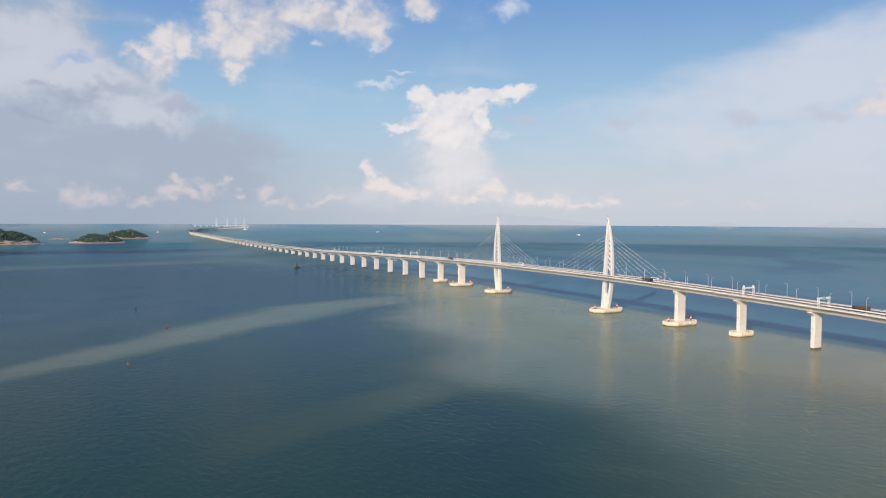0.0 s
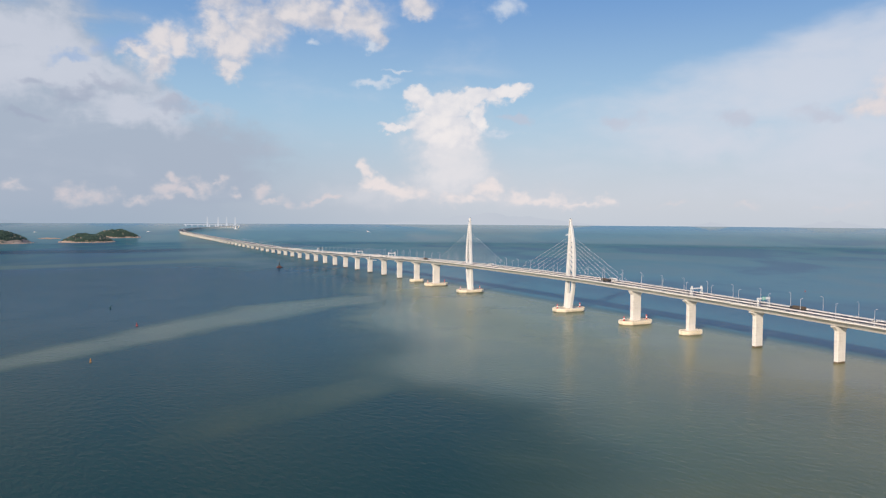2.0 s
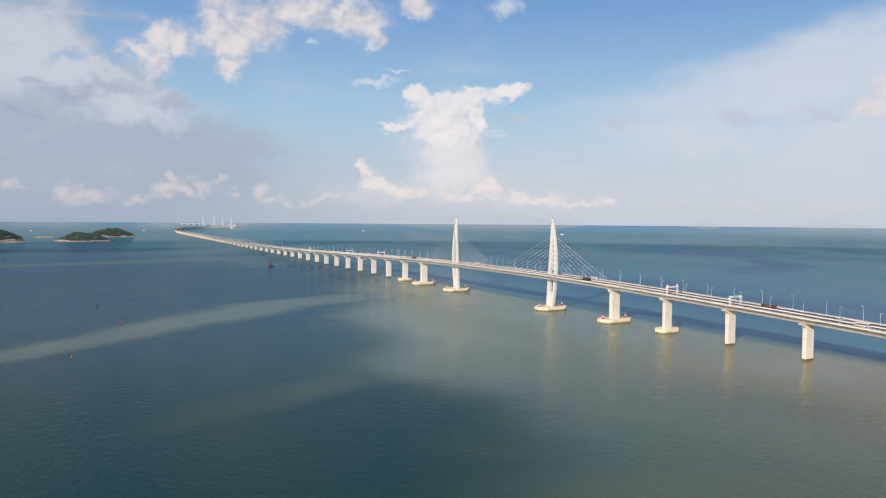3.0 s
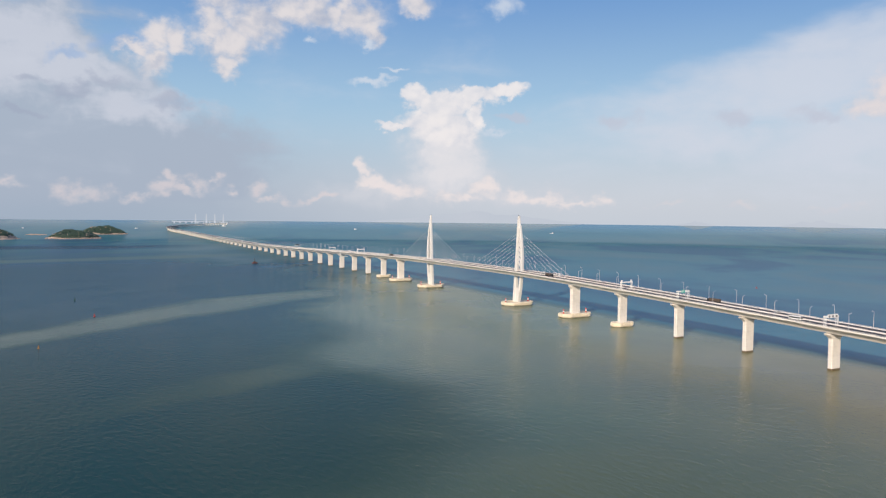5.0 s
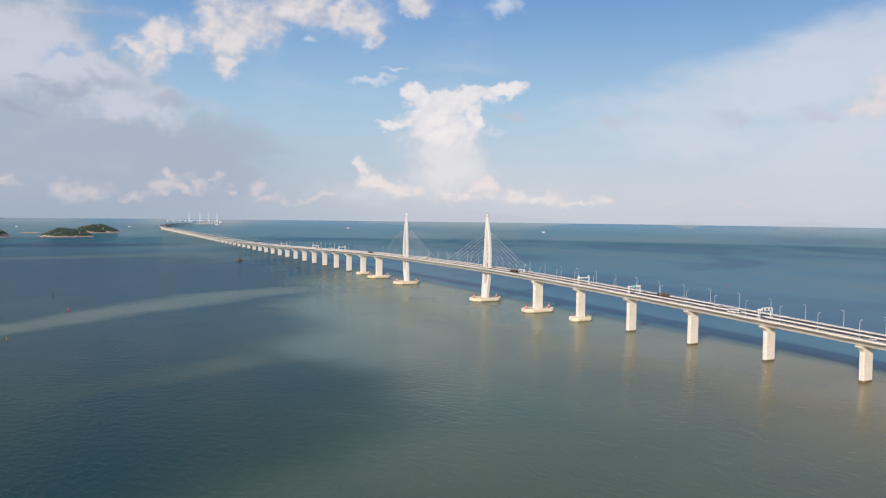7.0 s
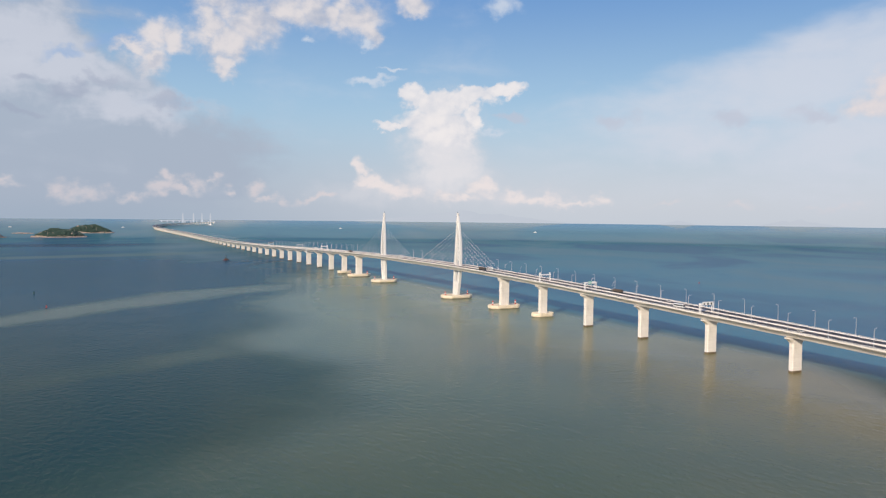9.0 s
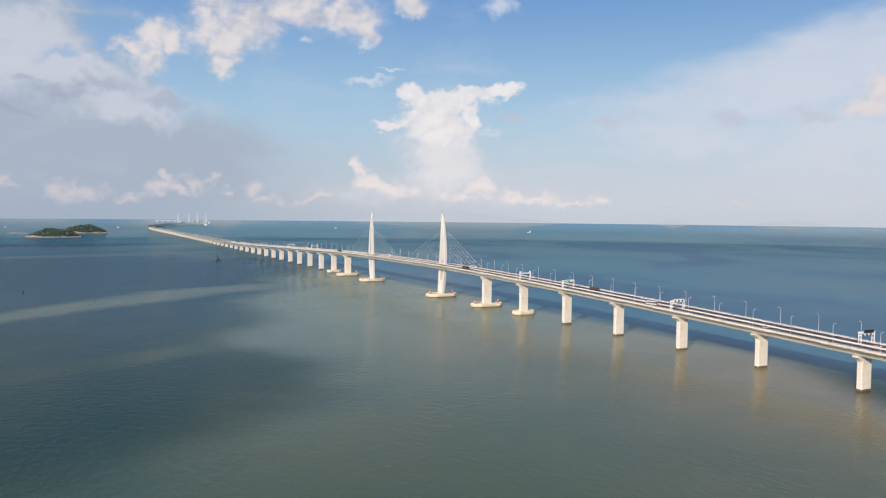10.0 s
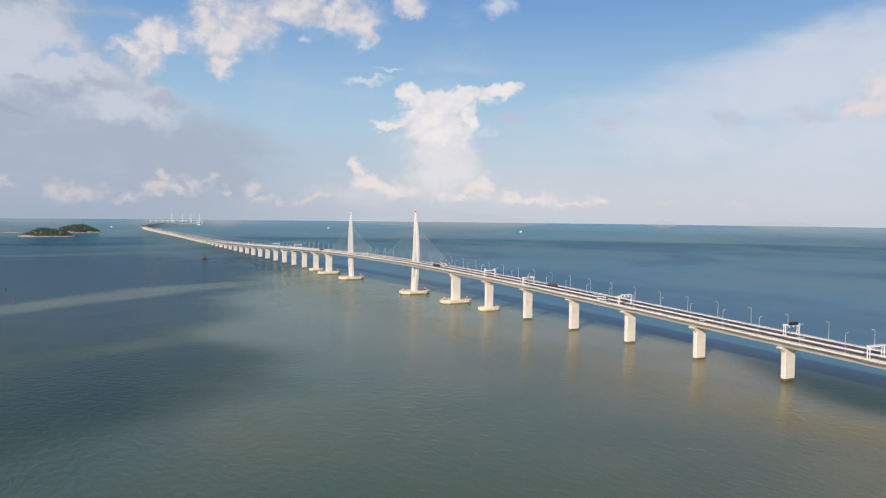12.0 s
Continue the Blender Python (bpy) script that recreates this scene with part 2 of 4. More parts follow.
def sea_material():
    m = bpy.data.materials.new("sea_water")
    m.use_nodes = True
    t = m.node_tree
    p = t.nodes["Principled BSDF"]
    place = t.nodes.new("ShaderNodeTexCoord").outputs["Object"]
    s = t.nodes.new("ShaderNodeSeparateXYZ")
    t.links.new(place, s.inputs[0])
    x0, y0 = Val(t, s.outputs[0]), Val(t, s.outputs[1])
    flat = vec(t, x0, y0, 0.0)
    wander = fbm(t, flat, 0.008, 4, 0.55, 0.6) - 0.5
    wander2 = fbm(t, vec(t, x0 + 900.0, y0, 0.0), 0.011, 4, 0.55, 0.4) - 0.5
    x, y = x0 + wander * 70.0, y0 + wander2 * 60.0
    # silty water west of the bridge; sun between cloud shadows is painted in
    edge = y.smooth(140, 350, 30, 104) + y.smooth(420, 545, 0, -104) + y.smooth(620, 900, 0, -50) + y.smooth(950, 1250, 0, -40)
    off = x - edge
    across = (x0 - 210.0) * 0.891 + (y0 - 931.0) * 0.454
    lit_silt = off.smooth(-75, 85) * (across - y0.smooth(280, 500, -42, 42)).smooth(28, -25) * y.smooth(1900, 1150)
    # a sunlit tongue of silty water running west, its light put into the colour
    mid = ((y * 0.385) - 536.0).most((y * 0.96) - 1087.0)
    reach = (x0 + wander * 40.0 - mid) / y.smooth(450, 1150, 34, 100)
    lit_tongue = (1.0 - reach * reach).smooth(0.0, 1.0) * y.smooth(330, 560, 0.55, 1.0) * y.smooth(1300, 1080)
    # a second sunlit streak, also laid in as colour
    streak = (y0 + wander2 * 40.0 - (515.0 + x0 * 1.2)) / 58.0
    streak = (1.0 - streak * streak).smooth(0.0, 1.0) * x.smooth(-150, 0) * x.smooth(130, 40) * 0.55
    lit_silt = lit_silt.most(lit_tongue * 0.58).most(streak * 0.7)
    # long pale and dark patches far out: sun and cloud shade painted in
    cloud_patch = fbm(t, vec(t, x0, y0 * 0.55, 0.0), 0.0024, 5, 0.5, 0.5)
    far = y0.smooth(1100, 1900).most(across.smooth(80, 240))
    # the dark near colour holds the shade of clouds over the water
    sea_tone = blend(t, (0.017, 0.056, 0.050), (0.003, 0.070, 0.112), y0.smooth(250, 1000))
    sea_tone = blend(t, sea_tone, (0.058, 0.198, 0.265), across.smooth(10, 90))
    # paler with distance: sea haze mixed into the body colour
    sea_tone = blend(t, sea_tone, (0.050, 0.180, 0.215), y0.smooth(1300, 3000))
    sea_tone = blend(t, sea_tone, (0.115, 0.235, 0.265), y0.smooth(3000, 4400))
    sea_tone = blend(t, sea_tone, (0.115, 0.205, 0.235), cloud_patch.smooth(0.46, 0.72) * far * 0.7)
    sea_tone = blend(t, sea_tone, (0.024, 0.092, 0.190), cloud_patch.smooth(0.52, 0.38) * far * y0.smooth(4300, 3000) * 0.6)
    # a pale sunlit lane to the west, then a band of cloud shade, as colour
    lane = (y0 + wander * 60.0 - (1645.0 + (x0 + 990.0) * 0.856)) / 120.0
    sea_tone = blend(t, sea_tone, (0.085, 0.165, 0.150), (1.0 - lane * lane).smooth(0.0, 1.0) * x0.smooth(-350, -650) * 0.7)
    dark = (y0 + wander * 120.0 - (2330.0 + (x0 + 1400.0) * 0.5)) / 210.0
    sea_tone = blend(t, sea_tone, (0.004, 0.050, 0.105), (1.0 - dark * dark).smooth(0.0, 1.0) * x0.smooth(-700, -1000) * 0.8)
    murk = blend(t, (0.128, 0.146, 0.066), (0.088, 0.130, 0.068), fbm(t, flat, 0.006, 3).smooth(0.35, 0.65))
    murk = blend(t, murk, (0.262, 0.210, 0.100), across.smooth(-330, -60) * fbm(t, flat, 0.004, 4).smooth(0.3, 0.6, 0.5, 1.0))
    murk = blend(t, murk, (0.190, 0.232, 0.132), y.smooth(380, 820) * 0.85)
    colour = blend(t, sea_tone, murk, lit_silt * (0.85 + wander * 0.5))
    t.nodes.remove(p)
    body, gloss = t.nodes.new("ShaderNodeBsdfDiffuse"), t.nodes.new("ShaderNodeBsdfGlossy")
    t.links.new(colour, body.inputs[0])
    gloss.inputs["Roughness"].default_value = 0.09
    gloss.inputs["Color"].default_value = (0.97, 0.98, 0.97, 1)
    # low glancing view far out: the mirror of the low sky grows towards the horizon
    far_out = (x0 * x0 + y0 * y0).smooth(4150.0 ** 2, 4760.0 ** 2)
    fres = t.nodes.new("ShaderNodeFresnel")
    fres.inputs[0].default_value = 1.33
    mixed = t.nodes.new("ShaderNodeMixShader")
    t.links.new((Val(t, fres.outputs[0]) * (lit_silt.smooth(0.2, 0.9, 0.40, 0.76) + far_out * 0.6)).least(lit_silt.smooth(0.2, 0.9, 0.20, 0.33) + far_out * 0.6).socket, mixed.inputs[0])
    t.links.new(body.outputs[0], mixed.inputs[1])
    t.links.new(gloss.outputs[0], mixed.inputs[2])
    t.links.new(mixed.outputs[0], t.nodes["Material Output"].inputs[0])
    gust = fbm(t, flat, 0.012, 3).smooth(0.35, 0.65, 0.45, 1.0)
    swell = fbm(t, vec(t, x0 * 0.48 - y0 * 0.57, x0 * 1.0 + y0 * 0.83, 0.0), 0.2, 3, 0.5, 0.2)
    chop = fbm(t, vec(t, x0 * 0.6 - y0 * 0.72, x0 * 0.9 + y0 * 0.75, 0.0), 0.7, 3, 0.55, 0.1)
    height = (swell * 0.40 + chop * 0.17 * gust) * (1.0 - (x0 * x0 + y0 * y0).smooth(900.0 ** 2, 3800.0 ** 2) * 0.85)
    bn = t.nodes.new("ShaderNodeBump")
    bn.inputs["Strength"].default_value, bn.inputs["Distance"].default_value = 1.0, 1.0
    t.links.new(height.socket, bn.inputs["Height"])
    for node in (body, gloss, fres):
        t.links.new(bn.outputs[0], node.inputs["Normal"])
    return m


SEA = sea_material()

# ---- plan: the far distance is drawn in towards a centre, so that all lies within sight ----
HUB = Vector((120, -75, 119.0))
NEAR, RIM, LIFT = 3600.0, 4740.0, 78.0
_r = np.linspace(NEAR, RIM, 400)
_z = LIFT * ((_r - NEAR) / (RIM - NEAR)) ** 1.6
_d = _r / (1 - _z / HUB.z)


def drawn(x, y, z):
    """Where a true place of the far distance stands in the model."""
    px, py = x - HUB.x, y - HUB.y
    d = math.hypot(px, py)
    if d <= NEAR:
        return (x, y, z)
    r = float(np.interp(d, _d, _r))
    k = r / d
    return (HUB.x + k * px, HUB.y + k * py, HUB.z + k * (z - HUB.z))


def heading(s):
    """Degrees by which the bridge's axis turns left of +y, s metres beyond the first tower."""
    h = max(25.8, 26.95 - 0.002 * max(s, 0)) + 0.004 * max(-350, min(0, s + 250))
    h -= 29.7 * min(1, max(0, (s - 4170) / 3620))
    return h


S0, STEP = -1200.0, 10.0
_axis = []
_x = _y = 0.0
for _k in range(960):
    _axis.append((_x, _y))
    _h = radians(heading(S0 + (_k + 0.5) * STEP))
    _x, _y = _x - math.sin(_h) * STEP, _y + math.cos(_h) * STEP
_axis = np.array(_axis)
_ss = S0 + STEP * np.arange(len(_axis))
_axis += np.array((210.0, 933.0)) - _axis[int(-S0 / STEP)]
PROFILE_S = (-1200, -900, -637, -467, -297, -127, 0, 268, 395, 565, 820, 1075, 1330, 1670, 2000, 9000)
PROFILE_Z = (17.5, 23.5, 30.8, 36.2, 41.2, 45.2, 47.0, 47.0, 45.4, 42.0, 36.2, 30.0, 25.0, 20.6, 19.5, 19.5)


def road(s):
    return float(np.mean(np.interp((s - 60, s - 30, s, s + 30, s + 60), PROFILE_S, PROFILE_Z)))


def spot(s, t=0.0, z=0.0):
    """The place s metres along the bridge, t to its right, z above the sea."""
    x, y = np.interp(s, _ss, _axis[:, 0]), np.interp(s, _ss, _axis[:, 1])
    h = radians(heading(s))
    return drawn(x + t * math.cos(h), y + t * math.sin(h), z)


# ---- builders ----
def mesh_of(name, verts, faces, mat, smooth=False):
    me = bpy.data.meshes.new(name)
    me.from_pydata(verts, [], faces)
    bm = bmesh.new()
    bm.from_mesh(me)
    bmesh.ops.recalc_face_normals(bm, faces=bm.faces)
    bm.to_mesh(me)
    bm.free()
    me.materials.append(mat)
    if smooth:
        me.polygons.foreach_set("use_smooth", [True] * len(me.polygons))
    return me


def part(name, data, parent, label=""):
    """Links mesh data as one part under a thing."""
    ob = new(name, data)
    ob.parent = parent
    return tagged(ob, label)


def thing(name, m, label, category, group="", kind=""):
    ob = new(name)
    ob.matrix_world = m if isinstance(m, Matrix) else Matrix.Translation(m)
    ob.empty_display_size = 0.5
    return tagged(ob, label, category, group, kind)


def sweep(sections, closed=True, caps=True):
    """Verts and faces of a skin through equal rings of points."""
    n = len(sections[0])
    verts = [v for ring in sections for v in ring]
    faces = []
    for i in range(len(sections) - 1):
        for j in range(n if closed else n - 1):
            k = (j + 1) % n
            faces.append((i * n + j, i * n + k, (i + 1) * n + k, (i + 1) * n + j))
    if caps:
        faces += [tuple(range(n)), tuple(range((len(sections) - 1) * n, len(sections) * n))]
    return verts, faces


def join(*pieces):
    verts, faces = [], []
    for v, f in pieces:
        n = len(verts)
        verts += v
        faces += [tuple(i + n for i in face) for face in f]
    return verts, faces


def block(x0, x1, y0, y1, z0, z1, c=0.0):
    """A box with its upright edges chamfered by c."""
    if c:
        ring = [(x0 + c, y0), (x1 - c, y0), (x1, y0 + c), (x1, y1 - c), (x1 - c, y1), (x0 + c, y1), (x0, y1 - c), (x0, y0 + c)]
    else:
        ring = [(x0, y0), (x1, y0), (x1, y1), (x0, y1)]
    return sweep([[(x, y, z0) for x, y in ring], [(x, y, z1) for x, y in ring]])


def tube(a, b, r, n=8, r2=None):
    a, b = Vector(a), Vector(b)
    w = (b - a).normalized()
    u = w.orthogonal().normalized()
    v = w.cross(u)
    rings = []
    for p, q in ((a, r), (b, r if r2 is None else r2)):
        rings.append([tuple(p + q * (math.cos(6.2832 * k / n) * u + math.sin(6.2832 * k / n) * v)) for k in range(n)])
    return sweep(rings)


def lathe(rings, n=14, cx=0.0, cy=0.0):
    return sweep([[(cx + r * math.cos(6.2832 * k / n), cy + r * math.sin(6.2832 * k / n), z) for k in range(n)] for r, z in rings])


# ---- the sea ----
def build_sea():
    radii = [0, 60, 140, 260, 420, 620, 900, 1250, 1700, 2200, 2800, 3300] + list(np.linspace(NEAR, RIM, 40))
    n = 160
    verts, faces = [(HUB.x, HUB.y, 0.0)], []
    for r in radii[1:]:
        z = LIFT * (max(0.0, r - NEAR) / (RIM - NEAR)) ** 1.6
        verts += [(HUB.x + r * math.sin(6.283185 * k / n), HUB.y + r * math.cos(6.283185 * k / n), z) for k in range(n)]
    for k in range(n):
        faces.append((0, 1 + k, 1 + (k + 1) % n))
    for i in range(len(radii) - 2):
        a0, b0 = 1 + i * n, 1 + (i + 1) * n
        for k in range(n):
            faces.append((a0 + k, b0 + k, b0 + (k + 1) % n, a0 + (k + 1) % n))
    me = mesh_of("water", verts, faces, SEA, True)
    ob = new("water", me)
    tagged(ob, "calm blue-green sea with silty bands, sun and cloud shade in its colour", "sea", kind="structure")
    if me.polygons[0].normal.z < 0:
        me.flip_normals()


build_sea()


# ---- the bridge ----
HALF = 16.6  # half the deck's width
DEEP = 5.8   # from road to girder's underside


def along(s0, s1, n, ring, base):
    """A skin along the bridge; ring(s) gives (across, up) pairs against the road."""
    out = []
    for i in range(n + 1):
        s = s0 + (s1 - s0) * i / n
        z = road(s)
        out.append([tuple(Vector(spot(s, t, z + u)) - base) for t, u in ring])
    return sweep(out)


def deck_span(s0, s1, n, detail):
    mid = (s0 + s1) / 2
    base = Vector(spot(mid, 0, 0))
    th = thing("bridge_span", base, "pale concrete and steel road deck span of the sea bridge", "bridge span", "spans of the sea bridge")
    gap = 0.06
    a, b = s0 + gap, s1 - gap

    def skin(name, ring, mat, label=""):
        part(name, mesh_of(name, *along(a, b, n, ring, base), mat), th, label)

    skin("girder", [(-12.4, -1.12), (-9.3, -DEEP + 0.7), (-8.7, -DEEP), (8.7, -DEEP), (9.3, -DEEP + 0.7), (12.4, -1.12)], STEEL, "pale painted box girder")
    skin("slab", [(-HALF, -0.05), (-HALF, -0.75), (-9.7, -1.25), (9.7, -1.25), (HALF, -0.75), (HALF, -0.05)], CONCRETE)
    for side in (-1, 1):
        e = sorted((side * 1.5, side * 15.2))
        skin("asphalt", [(e[0], -0.04), (e[1], -0.04), (e[1], 0.06), (e[0], 0.06)], ASPHALT, "dark grey asphalt carriageway")
        if detail:
            o, i = side * HALF, side * (HALF - 0.55)
            skin("kerb", [(o, -0.04), (i, -0.04), (i + side * 0.12, 0.42), (o, 0.42)], CONCRETE)
            skin("rail", [(o - side * 0.15, 1.02), (o - side * 0.15, 1.16), (o - side * 0.33, 1.16), (o - side * 0.33, 1.02)], CONCRETE)
            skin("rail", [(o - side * 0.17, 0.68), (o - side * 0.17, 0.78), (o - side * 0.3, 0.78), (o - side * 0.3, 0.68)], CONCRETE)
        else:
            skin("parapet", [(side * HALF, -0.04), (side * (HALF - 0.5), -0.04), (side * (HALF - 0.4), 1.0), (side * HALF, 1.0)], CONCRETE)
    skin("median", [(-1.4, -0.04), (1.4, -0.04), (1.4, 0.16), (-1.4, 0.16)], CONCRETE)
    if detail:
        for side in (-1, 1):
            skin("median_barrier", [(side * 1.1 - 0.2, 0.17), (side * 1.1 + 0.2, 0.17), (side * 1.1 + 0.12, 0.75), (side * 1.1 - 0.12, 0.75)], CONCRETE)
            skin("lane_line", [(side * 14.2 - 0.1, 0.064), (side * 14.2 + 0.1, 0.064), (side * 14.2 + 0.1, 0.07), (side * 14.2 - 0.1, 0.07)], WHITE)
            skin("lane_line", [(side * 3.2 - 0.1, 0.064), (side * 3.2 + 0.1, 0.064), (side * 3.2 + 0.1, 0.07), (side * 3.2 - 0.1, 0.07)], WHITE)
            posts, dashes = [], []
            k = a + 1.0
            while k < b - 0.5:
                q = [Vector(spot(k + d, side * (HALF - w), road(k) + u)) - base for u in (0.4, 1.1) for d, w in ((-0.09, 0.1), (0.09, 0.1), (0.09, 0.4), (-0.09, 0.4))]
                posts.append(sweep([[tuple(v) for v in q[:4]], [tuple(v) for v in q[4:]]]))
                k += 2.0
            part("railing", mesh_of("railing", *join(*posts), WHITE), th)["kind"] = "stuff"
            for lane in (6.9, 10.6):
                k = a + 2
                while k < b - 7:
                    q = [tuple(Vector(spot(k + d, side * (lane + w), road(k + d) + 0.066)) - base) for d, w in ((0, -0.09), (0, 0.09), (6, 0.09), (6, -0.09))]
                    dashes.append((q, [(0, 1, 2, 3)]))
                    k += 15
            part("lane_marking", mesh_of("lane_marking", *join(*dashes), WHITE), th)["kind"] = "stuff"
    return th, base


def bracket_mesh(s, side, base):
    """A sloping strut below the deck's edge, close to a pier."""
    z = road(s)
    rows = []
    for d in (-0.28, 0.28):
        rows.append([tuple(Vector(spot(s + d, side * t, z + u)) - base) for t, u in ((12.5, -1.1), (16.4, -0.8), (16.4, -1.35), (12.5, -2.2))])
    return mesh_of("bracket", *sweep(rows), STEEL)


def pier(s, kind, label):
    """kind: plain wall pier, or one on a small or wide pile cap."""
    z = road(s) - DEEP
    base = Vector(spot(s, 0, 0))
    k = 1.0 if s < 3300 else (Vector(spot(s, 5)) - Vector(spot(s, -5))).length / 10
    h = radians(heading(s))
    m = Matrix.LocRotScale(base, Euler((0, 0, h)), (k, k, k))
    th = thing("bridge_pier", m, label, "bridge pier", "piers of the sea bridge")
    w, d = (5.3, 2.0) if kind != "wide" else (6.1, 2.6)
    foot = -3.0 if kind == "plain" else 4.4
    c = 0.5
    ring = lambda ww, dd: [(-ww + c, -dd), (ww - c, -dd), (ww, -dd + c), (ww, dd - c), (ww - c, dd), (-ww + c, dd), (-ww, dd - c), (-ww, -dd + c)]
    at = lambda ww, dd, zz: [(x, y, zz) for x, y in ring(ww, dd)]
    part("column", mesh_of("column", *sweep([at(w, d, foot), at(w, d, z - 5.2)]), CONCRETE), th)
    if s < 3000:
        for lift in range(2):
            zz = foot + (z - 5.2 - foot) * (0.36 + 0.33 * lift)
            part("pour_joint", mesh_of("pour_joint", *sweep([at(w + 0.03, d + 0.03, zz), at(w + 0.03, d + 0.03, zz + 0.12)]), CONCRETE), th)
    arm = 10.8 if kind != "wide" else 9.0
    part("capital", mesh_of("capital", *sweep([at(w, d, z - 5.2), at(w + 0.5, d, z - 4.4), at(w + 2.0, d + 0.1, z - 3.2), at(arm, d + 0.2, z - 1.35), at(arm, d + 0.2, z - 0.35)]), CONCRETE), th, "flared hammerhead capital")
    for side in (-5.2, 5.2):
        part("bearing", mesh_of("bearing", *block(side - 0.9, side + 0.9, -0.9, 0.9, z - 0.36, z + 0.02), BLACK), th, "dark bridge bearing")
    if kind == "plain":
        part("wet_band", mesh_of("wet_band", *sweep([at(w + 0.05, d + 0.05, -3), at(w + 0.05, d + 0.05, 1.5)]), WET), th, "dark wet tide mark")
        return th
    a, b = (21.3, 10.2) if kind == "wide" else (13.5, 6.8)
    pile_cap(th, a, b)
    return th


def pile_cap(th, a, b, top=4.4):
    """A long eight-sided cap with pale fender blocks round its rim."""
    hexa = lambda k, zz: [(x * k, y * k, zz) for x, y in ((-a, -b * 0.35), (-a + b * 0.7, -b), (a - b * 0.7, -b), (a, -b * 0.35), (a, b * 0.35), (a - b * 0.7, b), (-a + b * 0.7, b), (-a, b * 0.35))]
    cap = part("pile_cap", mesh_of("pile_cap", *sweep([hexa(0.97, -3), hexa(0.97, 0.3), hexa(1.0, 0.9), hexa(1.0, top - 0.5), hexa(0.985, top)]), CAP_CONCRETE), th, "cream concrete pile cap")
    part("tide_mark", mesh_of("tide_mark", *sweep([hexa(0.975, -2.9), hexa(0.975, 0.7)]), WET), th, "dark wet tide mark")
    pts = [Vector(p) for p in hexa(1.0, 0)]
    for i in range(8):
        p, q = pts[i], pts[(i + 1) % 8]
        n = max(1, round((q - p).length / 3.4))
        ang = math.atan2(q.y - p.y, q.x - p.x)
        for j in range(n):
            c = p.lerp(q, (j + 0.5) / n)
            ob = part("fender_block", FENDER, cap)
            ob.location, ob.rotation_euler = (c.x, c.y, 1.2), (0, 0, ang)


FENDER = mesh_of("fender_block", *sweep([[(-1.25, -0.7, 0), (1.25, -0.7, 0), (1.25, 0.6, 0), (-1.25, 0.6, 0)], [(-1.25, -0.85, 0.4), (1.25, -0.85, 0.4), (1.25, 0.6, 0.4), (-1.25, 0.6, 0.4)],
                                     [(-1.25, -0.85, 3.3), (1.25, -0.85, 3.3), (1.25, 0.6, 3.3), (-1.25, 0.6, 3.3)], [(-1.0, -0.5, 3.7), (1.0, -0.5, 3.7), (1.0, 0.6, 3.7), (-1.0, 0.6, 3.7)]]), CAP_CONCRETE)


def beacon(s, t, group="beacons on the pile caps"):
    """A red and white navigation beacon on the end of a pile cap."""
    th = thing("navigation_beacon", Matrix.LocRotScale(spot(s, t, 4.4), Euler((0, 0, radians(heading(s)))), (0.85, 0.85, 0.85)), "red and white navigation beacon standing on a pile cap", "beacon", group)
    part("pedestal", mesh_of("pedestal", *lathe([(1.5, 0), (1.5, 0.5), (1.15, 0.9)]), RED), th)
    part("lower_drum", mesh_of("lower_drum", *lathe([(1.05, 0.9), (1.05, 2.6)]), RED), th)
    part("white_band", mesh_of("white_band", *lathe([(1.07, 2.6), (1.07, 4.2)]), WHITE), th, "white painted band")
    part("upper_drum", mesh_of("upper_drum", *lathe([(1.05, 4.2), (1.05, 5.6), (1.35, 5.7), (1.35, 5.9)]), RED), th)
    part("lantern", mesh_of("lantern", *lathe([(0.35, 5.9), (0.35, 6.6), (0.5, 6.65), (0.1, 7.1)]), RED), th)


TOWER_TOP = 121.8


